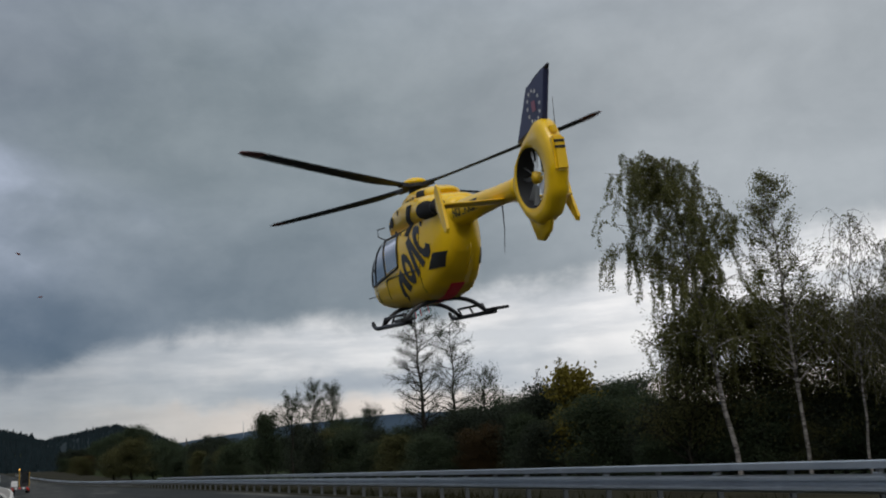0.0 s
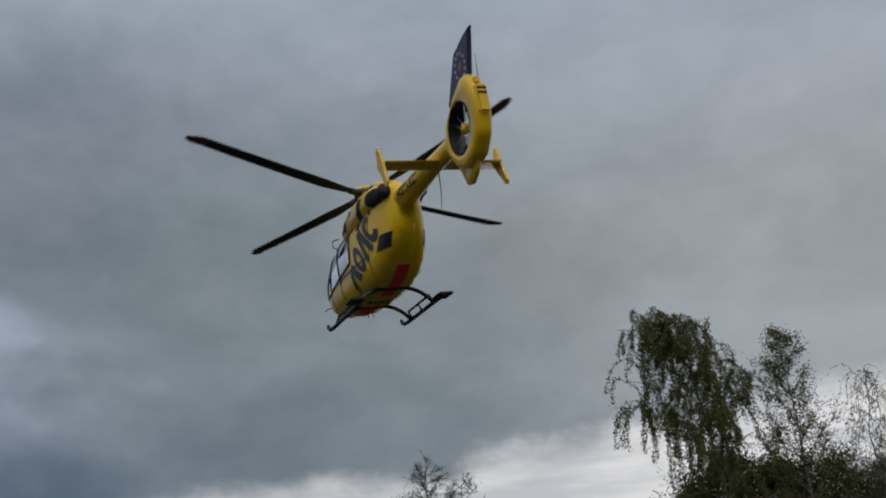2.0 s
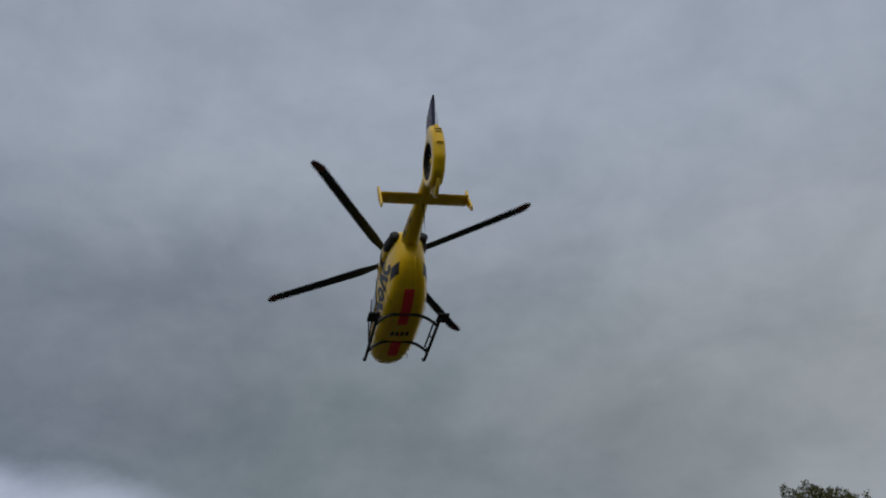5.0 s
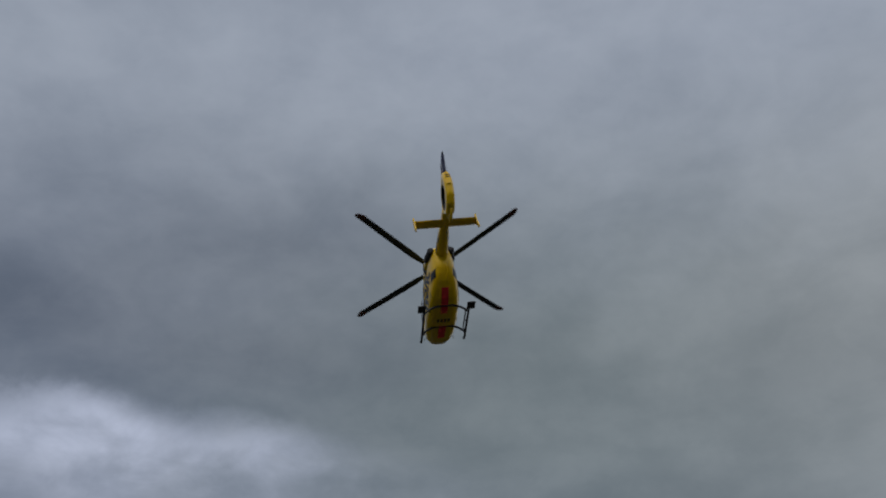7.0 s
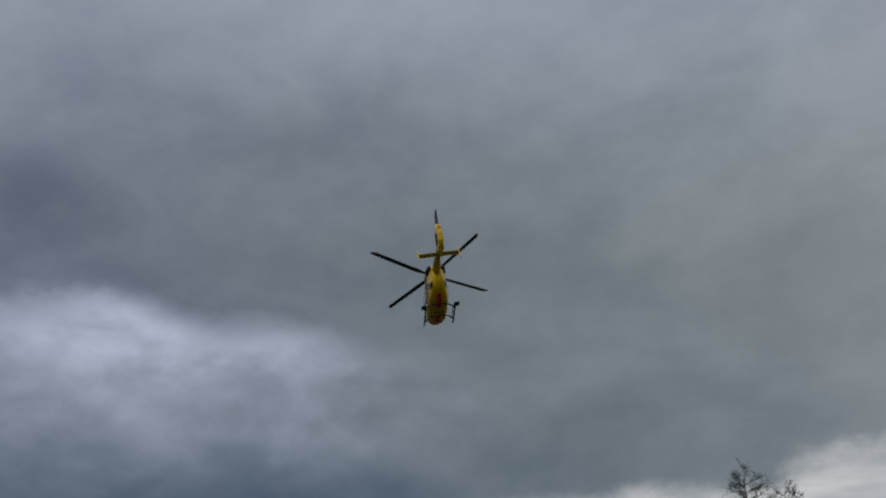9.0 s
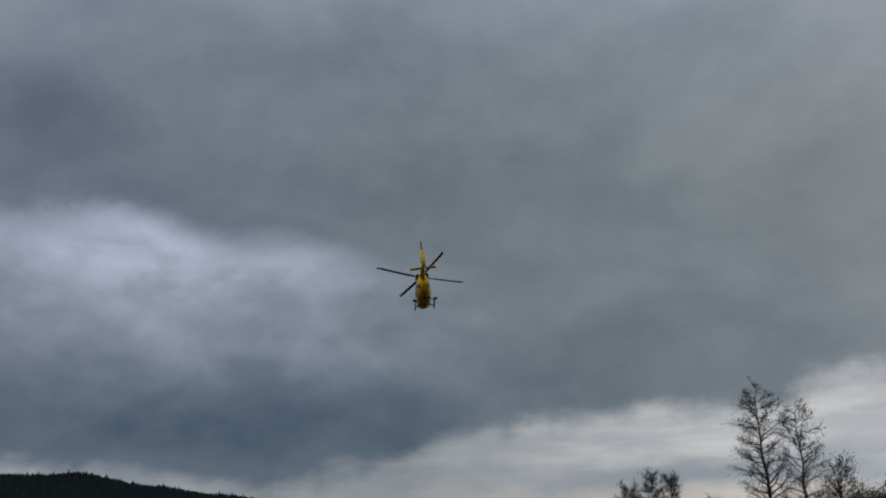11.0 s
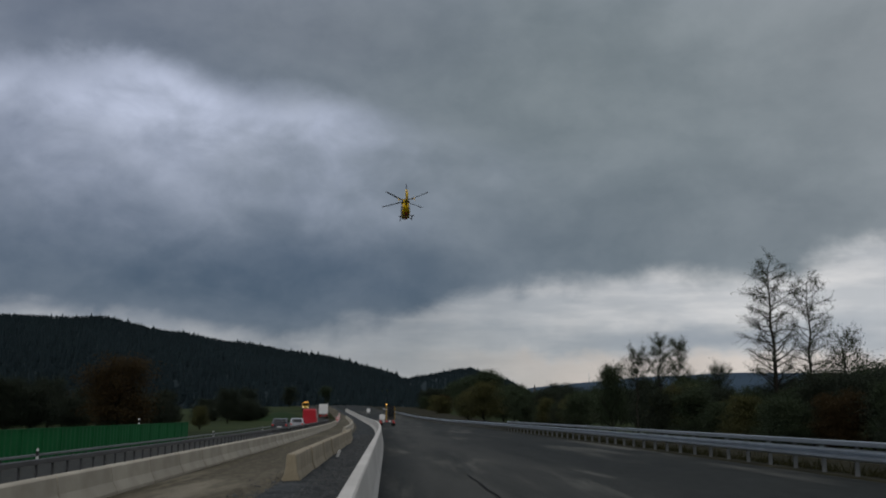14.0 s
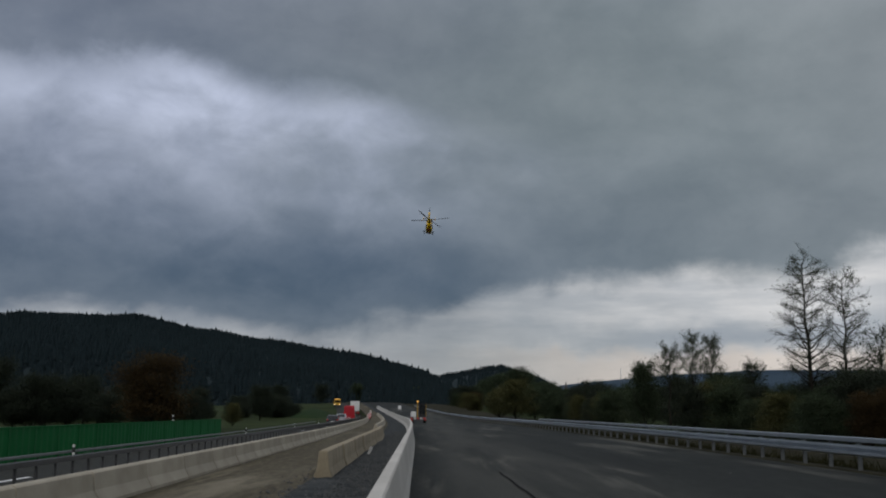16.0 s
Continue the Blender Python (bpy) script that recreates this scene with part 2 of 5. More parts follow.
M_FENCE = material("green fence sheet", (0.004, 0.105, 0.026), (0.007, 0.14, 0.038), 0.7, 0, 0.8, 14.0, 0.08, 0.7, per_piece=0.2, gloss=0.15)
M_WHITE = plain("white plastic", (0.75, 0.75, 0.74), 0.5)
M_BLACK = plain("black rubber", (0.02, 0.02, 0.022), 0.7)
M_BARK = material("dark bark", (0.014, 0.013, 0.011), (0.038, 0.034, 0.028), 0.95, 0, 3.0, 25.0, 0.5, 0.6, gloss=0.08)
M_BIRCH = material("birch bark", (0.04, 0.036, 0.032), (0.27, 0.255, 0.235), 0.8, 0, 2.2, 14.0, 0.3, 0.28, stretch=(1, 1, 3.5), gloss=0.08)
M_LEAF_BIRCH = material("birch leaves", (0.045, 0.062, 0.022), (0.150, 0.150, 0.050), 0.6, 0, 0.5, 4.0, 0.0, 0.6, per_island=0.45, gloss=0.08, thin=0.38)
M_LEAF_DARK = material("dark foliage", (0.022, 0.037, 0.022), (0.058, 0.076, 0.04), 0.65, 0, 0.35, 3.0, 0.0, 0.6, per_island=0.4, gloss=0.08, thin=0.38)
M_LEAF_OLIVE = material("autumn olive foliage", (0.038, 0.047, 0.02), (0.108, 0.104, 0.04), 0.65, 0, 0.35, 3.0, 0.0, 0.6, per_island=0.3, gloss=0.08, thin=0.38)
M_LEAF_YELLOW = material("yellowing foliage", (0.075, 0.070, 0.014), (0.19, 0.155, 0.026), 0.65, 0, 0.35, 3.0, 0.0, 0.6, per_island=0.25, gloss=0.08, thin=0.38)
M_LEAF_RUST = material("rusty foliage", (0.034, 0.023, 0.012), (0.068, 0.047, 0.02), 0.65, 0, 0.3, 3.0, 0.0, 0.6, per_island=0.5, gloss=0.08, thin=0.38)
# darker foliage copy: the hill foot's dim light put into the colour
M_LEAF_SHADED = material("blackish green foliage", (0.016, 0.023, 0.017), (0.038, 0.048, 0.031), 0.7, 0, 0.35, 3.0, 0.0, 0.6, per_island=0.4, gloss=0.08, thin=0.3)
# needles and hillside carry distance haze in their colour, lifted towards blue
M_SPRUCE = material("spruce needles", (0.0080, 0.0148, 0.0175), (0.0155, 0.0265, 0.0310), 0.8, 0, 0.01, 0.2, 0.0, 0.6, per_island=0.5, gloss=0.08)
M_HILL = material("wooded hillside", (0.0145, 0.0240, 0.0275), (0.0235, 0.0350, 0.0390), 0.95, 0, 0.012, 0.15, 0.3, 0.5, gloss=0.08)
# the blue is aerial haze painted into the hill's own colour
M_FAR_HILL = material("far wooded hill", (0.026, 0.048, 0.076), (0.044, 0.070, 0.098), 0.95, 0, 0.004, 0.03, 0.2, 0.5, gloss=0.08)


# ---- mesh helpers ----
def mesh_of(name, verts, faces, mat, smooth=False):
    me = bpy.data.meshes.new(name)
    me.from_pydata([tuple(v) for v in verts], [], [tuple(f) for f in faces])
    me.materials.append(mat)
    if smooth:
        me.polygons.foreach_set("use_smooth", [True] * len(me.polygons))
    me.update()
    return me


def finish(name, bm, mat, smooth=False):
    me = bpy.data.meshes.new(name)
    bm.to_mesh(me)
    bm.free()
    me.materials.append(mat)
    if smooth:
        me.polygons.foreach_set("use_smooth", [True] * len(me.polygons))
    return me


def part(name, bm, mat, parent, label="", smooth=False):
    """One mesh object under a thing or under a part."""
    ob = new(name, bm if isinstance(bm, bpy.types.Mesh) else finish(name, bm, mat, smooth))
    ob.parent = parent
    return tagged(ob, label)


def box(bm, x0, x1, y0, y1, z0, z1, bevel=0.0):
    r = bmesh.ops.create_cube(bm, size=1.0, matrix=Matrix.Translation(((x0 + x1) / 2, (y0 + y1) / 2, (z0 + z1) / 2)) @ Matrix.Diagonal((x1 - x0, y1 - y0, z1 - z0, 1)))
    if bevel:
        edges = list({e for v in r["verts"] for e in v.link_edges})
        bmesh.ops.bevel(bm, geom=edges, offset=bevel, segments=2, affect="EDGES")
    return bm


def boxes(*rows, bevel=0.0):
    bm = bmesh.new()
    for r in rows:
        box(bm, *r, bevel=bevel)
    return bm


def tube_data(points, radii, sides=6, close=True):
    """Vertices and faces of a tapered tube along points."""
    pts = np.array(points, float)
    verts, faces = [], []
    ahead = np.gradient(pts, axis=0)
    for i, (p, d) in enumerate(zip(pts, ahead)):
        d = d / (np.linalg.norm(d) + 1e-9)
        a = np.cross(d, (0.13, 0.31, 0.94)) if abs(d[2]) < 0.9 else np.cross(d, (1.0, 0.0, 0.0))
        a /= np.linalg.norm(a)
        c = np.cross(d, a)
        for k in range(sides):
            w = 2 * math.pi * k / sides
            verts.append(p + radii[i] * (a * math.cos(w) + c * math.sin(w)))
        if i:
            o = (i - 1) * sides
            faces += [(o + k, o + (k + 1) % sides, o + sides + (k + 1) % sides, o + sides + k) for k in range(sides)]
    if close:
        faces += [tuple(reversed(range(sides))), tuple(range((len(pts) - 1) * sides, len(pts) * sides))]
    return verts, faces


def tubes(name, lines, mat, sides=8, smooth=True):
    verts, faces = [], []
    for points, radii in lines:
        v, f = tube_data(points, radii if hasattr(radii, "__len__") else [radii] * len(points), sides)
        o = len(verts)
        verts += v
        faces += [tuple(i + o for i in q) for q in f]
    return mesh_of(name, verts, faces, mat, smooth)


def loft(rings, close=True):
    """Vertices and faces through rings of equal length."""
    n = len(rings[0])
    verts = [v for r in rings for v in r]
    faces = [(i * n + k, i * n + (k + 1) % n, (i + 1) * n + (k + 1) % n, (i + 1) * n + k) for i in range(len(rings) - 1) for k in range(n)]
    if close:
        faces += [tuple(reversed(range(n))), tuple(range((len(rings) - 1) * n, len(rings) * n))]
    return verts, faces


# ---- the lie of the road: straight, then a long bend to the left, climbing ----
def bend(d):
    if d <= 40:
        return 0.0
    return -1.66e-4 * (min(d, 420) - 40) ** 2 - max(0.0, d - 420) * 0.126


def climb(d):
    if d <= 150:
        return 0.0
    return 8.6e-5 * (min(d, 380) - 150) ** 2 + max(0.0, min(d, 900) - 380) * 0.012


def at(u, d, z=0.0):
    """A place u metres to the right of the road's line, d metres ahead."""
    return (u + bend(d), d, climb(d) + z)


def ahead(d):
    """The turn of the road's line at d, in degrees to the left."""
    return math.degrees(math.atan2(bend(d - 1) - bend(d + 1), 2.0))


def dip(d):
    """How far the open carriageway lies below the closed one."""
    return -0.25 * math.exp(-((d - 150) / 45.0) ** 2) - 1.0 * math.exp(-((d - 290) / 42.0) ** 2)


STEPS = [-60, -40, -20, -10] + list(range(0, 150, 5)) + list(range(150, 460, 10)) + [500, 560, 640]


def strip(name, profile, steps, mat, label, category, smooth=False, kind="structure", lower=None):
    """A body of constant section (u, z) drawn along the road; the section is an open line."""
    n = len(profile)
    verts = [at(u, d, z + (lower(d) if lower else 0)) for d in steps for u, z in profile]
    faces = [(i * n + k, i * n + k + 1, (i + 1) * n + k + 1, (i + 1) * n + k) for i in range(len(steps) - 1) for k in range(n - 1)]
    return tagged(new(name, mesh_of(name, verts, faces, mat, smooth)), label, category, kind=kind)


# ---- ground and roads ----
def ground_height(u, d):
    if -6.0 <= u <= 12.2:
        base = -0.10
    elif -16 <= u < -6.0:
        base = -0.35 + dip(d)
    elif 12.2 < u <= 25:
        base = -0.75
    else:
        base = -0.6
    return base + climb(d) * (1.0 if abs(u) < 20 else max(0.0, 1.0 - (abs(u) - 20) / 200.0)) + (0.25 * noise.noise((u * 0.05, d * 0.05, 0)) if abs(u) > 15 else 0)


def build_ground():
    us = [-4500, -1500, -600, -300, -150, -80, -50, -35, -25, -20, -16.5, -16, -6.4, -6.0, 12.2, 12.6, 14, 16, 20, 25, 32, 40, 60, 90, 150, 300, 600, 1500, 4500]
    ds = [-4500, -1500, -400, -100] + STEPS + [700, 800, 1000, 1400, 2200, 4500]
    verts = [(u + (bend(d) if abs(u) < 400 else 0), d, ground_height(u, d)) for d in ds for u in us]
    n = len(us)
    faces = [(i * n + k, i * n + k + 1, (i + 1) * n + k + 1, (i + 1) * n + k) for i in range(len(ds) - 1) for k in range(n - 1)]
    tagged(new("ground", mesh_of("ground", verts, faces, M_GRASS_GROUND, True)), "dark green meadow and verge beside the motorway", "ground", kind="structure")


build_ground()
strip("road", [(-0.2, 0.0), (3.0, 0.03), (6.0, 0.06), (9.0, 0.09), (11.9, 0.12), (12.1, 0.0)], STEPS, M_ASPHALT, "fresh dark asphalt carriageway with pale dust streaks", "road")
strip("gravel_bed", [(-2.9, -0.02), (-2.3, 0.03), (-1.5, -0.03), (-0.55, 0.02)], STEPS, M_GRAVEL, "loose grey gravel strip between concrete barriers", "gravel")
strip("lane", [(-6.1, -0.30), (-6.05, -0.03), (-4.5, 0.0), (-2.7, -0.005)], STEPS, M_LANE, "muddy pale concrete lane behind the barriers", "lane")
strip("far_road", [(-13.4, -0.45), (-13.2, -0.17), (-10, -0.15), (-7.75, -0.16)], STEPS, M_OLD_ROAD, "worn grey motorway carriageway open to traffic", "road", lower=dip)
strip("median", [(-7.8, -0.20), (-7.5, -0.06), (-6.9, -0.03), (-6.25, -0.08)], STEPS, M_VERGE, "dark earth median strip under the old guardrail", "verge", lower=dip)
# beyond the verge proper, the dark sheet stands for shade under the growth
strip("verge", [(12.02, 0.03), (12.2, 0.13), (12.7, 0.13), (13.4, -0.02), (14.2, -0.35), (16.0, -0.48), (19.5, -0.46), (31.0, -0.42), (32.5, -0.9)], STEPS, M_VERGE, "rough earth verge under the guardrail, widened as a dark sheet for shade", "verge")


def build_seam(u0, u1, d0, d1, w):
    """A dark narrow seam in the asphalt."""
    n = 12
    ds = [d0 + (d1 - d0) * k / n for k in range(n + 1)]
    verts = []
    for k, d in enumerate(ds):
        u = u0 + (u1 - u0) * k / n + 0.02 * math.sin(k * 2.1)
        verts += [at(u, d, 0.04), at(u + w, d, 0.04)]
    faces = [(2 * k, 2 * k + 1, 2 * k + 3, 2 * k + 2) for k in range(n)]
    tagged(new("road_seam", mesh_of("road_seam", verts, faces, M_DARK_SEAM)), "narrow dark seam in the asphalt", "road mark", kind="structure")


M_DARK_SEAM = material("tarred seam", (0.009, 0.009, 0.010), (0.016, 0.016, 0.017), 0.8, 0, 2.0, 30.0, 0.1, 0.6, gloss=0.03)
build_seam(2.28, 2.22, 12, 28, 0.06)


def build_dashes():
    """White lane dashes on the carriageway that is open to traffic."""
    for d in (22, 94, 130):
        verts = [at(u, d + k * 1.5, -0.142 + dip(d + k * 1.5)) for k in range(5) for u in (-10.75, -10.58)]
        faces = [(2 * k, 2 * k + 1, 2 * k + 3, 2 * k + 2) for k in range(4)]
        tagged(new("lane_dash", mesh_of("lane_dash", verts, faces, M_WHITE)), "white painted dash between two lanes", "road mark", kind="structure")


build_dashes()


# ---- concrete barriers ----
def barrier_ring(h, foot, top, y):
    a, c = foot / 2, top / 2
    k = c + 0.055
    half = [(a, 0.0), (a, 0.07), (k, 0.27), (c + 0.012, h - 0.03), (c - 0.03, h)]
    return [(x, y, z) for x, z in half] + [(-x, y, z) for x, z in reversed(half)]


def barrier_mesh(name, length, h, foot, top, mat):
    e = 0.02
    rings = [barrier_ring(h - 0.03, foot - 0.05, top - 0.05, 0), barrier_ring(h, foot, top, e), barrier_ring(h, foot, top, length / 2), barrier_ring(h, foot, top, length - e),
             barrier_ring(h - 0.03, foot - 0.05, top - 0.05, length)]
    v, f = loft(rings)
    return mesh_of(name, v, f, mat)


LONG = barrier_mesh("barrier_unit", 3.46, 0.60, 0.55, 0.22, M_CONCRETE)
OLD = barrier_mesh("old_barrier_unit", 5.4, 0.72, 0.47, 0.21, M_OLD_CONCRETE)
d = -6.0
while d < 175:
    ob = tagged(new("concrete_barrier", LONG), "pale concrete barrier unit in a long row beside the lane", "barrier", "row of concrete barriers")
    ob.matrix_world = Matrix.Translation(at(-6.03, d, -0.02)) @ pose(0, 0, 0, 0, 0, ahead(d + 1.7) + random.uniform(-0.25, 0.25))
    d += 3.5
for d, turn in ((25.8, 0.4), (31.3, 0.2), (36.8, 0.5), (42.2, 0.0), (47.7, -0.3), (54.2, -1.6), (59.7, -0.6), (65.2, 0.6)):
    ob = tagged(new("concrete_barrier", OLD), "weathered brown-stained concrete barrier unit on gravel", "barrier", "old barriers on the gravel")
    ob.matrix_world = Matrix.Translation(at(-2.44, d, -0.03)) @ pose(0, 0, 0, 0, 0, ahead(d) + turn)
d = 84.0
while d < 240:
    ob = tagged(new("concrete_barrier", LONG), "pale concrete barrier unit curving away beside the lane", "barrier", "far barriers on the gravel")
    ob.matrix_world = Matrix.Translation(at(-3.3, d, 0.0)) @ pose(0, 0, 0, 0, 0, ahead(d + 1.7))
    d += 3.5


def build_wall():
    ds = [-20, -10, 0, 3, 6, 9, 12] + list(range(15, 150, 4)) + list(range(150, 330, 10))
    prof = [(-0.68, 0.0), (-0.68, 0.08), (-0.53, 0.28), (-0.45, 0.895), (-0.43, 0.92), (-0.30, 0.92), (-0.28, 0.895), (-0.21, 0.28), (-0.15, 0.08), (-0.15, 0.0)]
    rings = [[at(u - 0.035, k, z) for u, z in prof] for k in ds]
    v, f = loft(rings)
    tagged(new("barrier_wall", mesh_of("barrier_wall", v, f, M_NEW_CONCRETE)), "new slip-formed concrete median wall with a pale top", "wall", kind="structure")


build_wall()


# ---- guardrails ----
def beam_profile(z, h, u):
    """The two-wave section of a steel beam."""
    return [(u - 0.01, z), (u - 0.085, z + 0.16 * h), (u - 0.085, z + 0.30 * h), (u - 0.005, z + 0.44 * h), (u - 0.005, z + 0.56 * h), (u - 0.085, z + 0.70 * h), (u - 0.085, z + 0.84 * h),
            (u - 0.01, z + h), (u + 0.006, z + h), (u + 0.006, z)]


def drawn(name, profile, d0, d1, step, mat, parent, label):
    n = max(2, int((d1 - d0) / step) + 1)
    rings = [[at(u, d0 + (d1 - d0) * i / (n - 1), z) for u, z in profile] for i in range(n)]
    v, f = loft(rings)
    return part(name, mesh_of(name, v, f, mat), None, parent, label)


def sigma_post(name, h, mat):
    bm = boxes((-0.055, 0.055, -0.030, -0.024, -0.4, h), (-0.055, 0.055, 0.024, 0.030, -0.4, h), (0.049, 0.055, -0.026, 0.026, -0.4, h))
    return finish(name, bm, mat)


def build_guardrail():
    rail = tagged(new("guardrail"), "new galvanised steel guardrail with a box rail above a double-wave beam", "guardrail", kind="structure")
    drawn("beam", beam_profile(0.52, 0.31, 12.33), -24, 330, 4.0, M_ZINC, rail, "double-wave steel beam")
    top = [(12.26, 0.93), (12.26, 1.03), (12.275, 1.045), (12.405, 1.045), (12.42, 1.03), (12.42, 0.93), (12.405, 0.915), (12.275, 0.915)]
    drawn("top_rail", top, -24, 98, 4.0, M_ZINC, rail, "square steel box rail")
    tall, low = sigma_post("post", 0.95, M_POST), sigma_post("post", 0.80, M_POST)
    d = -24.0
    while d < 328:
        p = part("post", tall if d < 98 else low, None, rail)
        p.matrix_basis = Matrix.Translation(at(12.40, d, -0.06)) @ pose(0, 0, random.uniform(-0.01, 0.01), 0, random.uniform(-0.6, 0.6), ahead(d))
        d += 2.0
    d = -24.0
    while d < 98:
        p = part("bracket", finish("bracket", boxes((-0.10, 0.0, -0.05, 0.05, 0.78, 0.86)), M_ZINC) if d < -23 else bpy.data.meshes["bracket"], None, rail)
        p.matrix_basis = Matrix.Translation(at(12.40, d, 0.0))
        d += 4.0


build_guardrail()


def build_old_rail(u, d0, d1, gap, z, label, steel, low=0.64):
    rail = tagged(new("guardrail"), label, "guardrail", kind="structure")
    drawn("beam", [(u - 0.05, low + z), (u - 0.05, 0.73 + z), (u - 0.035, 0.745 + z), (u + 0.035, 0.745 + z), (u + 0.05, 0.73 + z), (u + 0.05, low + z)], d0, d1, 5.0, steel, rail, "")
    if "old_post" not in bpy.data.meshes:
        finish("old_post", boxes((-0.025, 0.025, -0.022, 0.022, -0.4, 0.63)), M_DULL_ZINC)
    d = d0 + 0.3
    while d < d1:
        p = part("post", bpy.data.meshes["old_post"], None, rail)
        p.matrix_basis = Matrix.Translation(at(u, d, z)) @ pose(0, 0, 0, 0, 0, ahead(d))
        d += gap


build_old_rail(-7.25, 6, 170, 1.0, 0.0, "dull dark steel guardrail behind the concrete barriers", M_DULL_ZINC)
build_old_rail(-13.6, 20, 150, 2.0, -0.63, "dull grey steel guardrail at the foot of the green fence", M_POST, 0.655)


# ---- green fence ----
def build_fence():
    fence = tagged(new("screen_fence"), "long low green screen fence along the far roadside", "fence")
    step = 2.45
    verts, faces, n = [], [], 24
    for i in range(n + 1):
        w = 0.018 * math.cos(i * math.pi * 4 / n * 2)
        verts += [(w, i * step / n, 0.02), (w, i * step / n, 1.22), (w - 0.03, i * step / n, 1.22), (w - 0.03, i * step / n, 0.02)]
        if i:
            o = (i - 1) * 4
            faces += [(o + k, o + 4 + k, o + 4 + (k + 1) % 4, o + (k + 1) % 4) for k in range(4)]
    sheet = mesh_of("panel", verts, faces, M_FENCE)
    cap = finish("cap_rail", boxes((-0.04, 0.04, 0, step, 1.22, 1.27)), M_FENCE)
    pole = finish("fence_post", boxes((-0.04, 0.035, -0.025, 0.025, -0.3, 1.275), bevel=0.006), M_FENCE)
    for i in range(26):
        d = 11.5 + i * step
        m = Matrix.Translation(at(-14.6, d, -0.22)) @ pose(0, 0, 0, 0, 0, ahead(d))
        for name, me in (("panel", sheet), ("cap_rail", cap), ("fence_post", pole)):
            part(name, me, None, fence).matrix_basis = m


build_fence()


# ---- delineator posts ----
def build_delineators():
    white = boxes((-0.042, 0.042, -0.05, 0.05, 0.0, 0.72), bevel=0.015)
    w, k = finish("post_body", white, M_WHITE), finish("black_band", boxes((-0.045, 0.045, -0.054, 0.054, 0.72, 0.9), bevel=0.01), M_BLACK)
    c = finish("post_cap", boxes((-0.042, 0.042, -0.05, 0.05, 0.9, 1.0), bevel=0.02), M_WHITE)
    first = tagged(new("delineator_post"), "white roadside marker post with a black band", "marker post", "marker posts")
    for me in (w, k, c):
        part(me.name, me, None, first)
    spots = [(-13.0, 38.2), (-13.0, 77), (-13.0, 112), (-13.0, 150), (-13.0, 185), (-15.2, 62.5)]
    first.matrix_basis = Matrix.Translation(at(*spots[0], -0.62))
    for u, d in spots[1:]:
        copy_thing(first, Matrix.Translation(at(u, d, -0.62 + 0.6 * dip(d) if u > -14 else 0.38)))


build_delineators()


# ---- hills ----
def ridge(turn, table):
    return float(np.interp(turn, [a for a, _ in table], [e for _, e in table]))


HILL = [(-3, 0.2), (-1.5, 1.1), (-0.5, 1.85), (2.8, 2.72), (7.4, 3.35), (11.5, 4.0), (16.0, 4.75), (21.8, 4.7), (28, 3.9), (40, 3.4), (60, 2.8), (90, 2.0)]
HILL_B = [(-9.5, 0.3), (-8.0, 1.1), (-6.9, 1.75), (-4.7, 2.42), (-3.0, 2.15), (-0.5, 1.8), (6, 1.2), (14, 0.6)]
HILL_C = [(-60, 1.2), (-34, 1.9), (-25, 2.25), (-20, 2.35), (-14, 2.1), (-10, 1.7), (-8, 1.5), (-5, 1.0), (0, 0.4)]


def hill_height(turn, r, near, far, table):
    k = min(1.0, max(0.0, (r - near) / (far - near)))
    top = far * math.tan(radians(ridge(turn, table))) + 1.7
    return -1.5 + (top + 1.5) * k ** 0.8 + (2.5 * noise.noise((turn * 0.35, r * 0.01, 0)) * k)


def build_hill(name, near, far, table, mat, label, trees, size, mat_tree):
    a0, a1 = table[0][0], table[-1][0]
    turns, rs = np.linspace(a0, a1, 120), [near, near + 0.1 * (far - near), near + 0.25 * (far - near), near + 0.45 * (far - near), near + 0.7 * (far - near), far, far * 1.15, far * 1.4]
    verts = []
    for a in turns:
        for r in rs:
            z = hill_height(a, min(r, far), near, far, table) - max(0, r - far) * 0.25
            verts.append((-r * math.sin(radians(a)), r * math.cos(radians(a)), z))
    n = len(rs)
    faces = [(i * n + k, i * n + k + 1, (i + 1) * n + k + 1, (i + 1) * n + k) for i in range(len(turns) - 1) for k in range(n - 1)]
    tagged(new(name, mesh_of(name, verts, faces, mat, True)), label, "hill", kind="structure")
    verts, faces = [], []
    rng = random.Random(7)
    for i in range(trees):
        a = rng.uniform(a0, a1 if a1 < 40 else 40)
        r = far * rng.uniform(0.985, 1.02) if i < trees * 0.4 else near + (far - near) * rng.random() ** 0.8
        z = hill_height(a, min(r, far), near, far, table) - 1.0
        x, y = -r * math.sin(radians(a)), r * math.cos(radians(a))
        h = size * rng.uniform(0.7, 1.1) * (1.25 if rng.random() < 0.05 else 1)
        w = h * rng.uniform(0.22, 0.34)
        for lo, hi, s in ((0.08, 0.55, 1.0), (0.35, 0.8, 0.7), (0.6, 1.0, 0.42)):
            o, k = len(verts), 6
            t0 = rng.random() * 3
            for j in range(k):
                q = s * w * rng.uniform(0.75, 1.2)
                verts.append((x + q * math.cos(t0 + j * 2 * math.pi / k), y + q * math.sin(t0 + j * 2 * math.pi / k), z + h * lo + rng.uniform(-0.03, 0.03) * h))
            verts.append((x, y, z + h * hi))
            faces += [(o + j, o + (j + 1) % k, o + k) for j in range(k)]
    if trees:
        tagged(new("spruce_wood", mesh_of("spruce_wood", verts, faces, mat_tree)), "dark spruce forest covering the hill", "forest", kind="stuff")


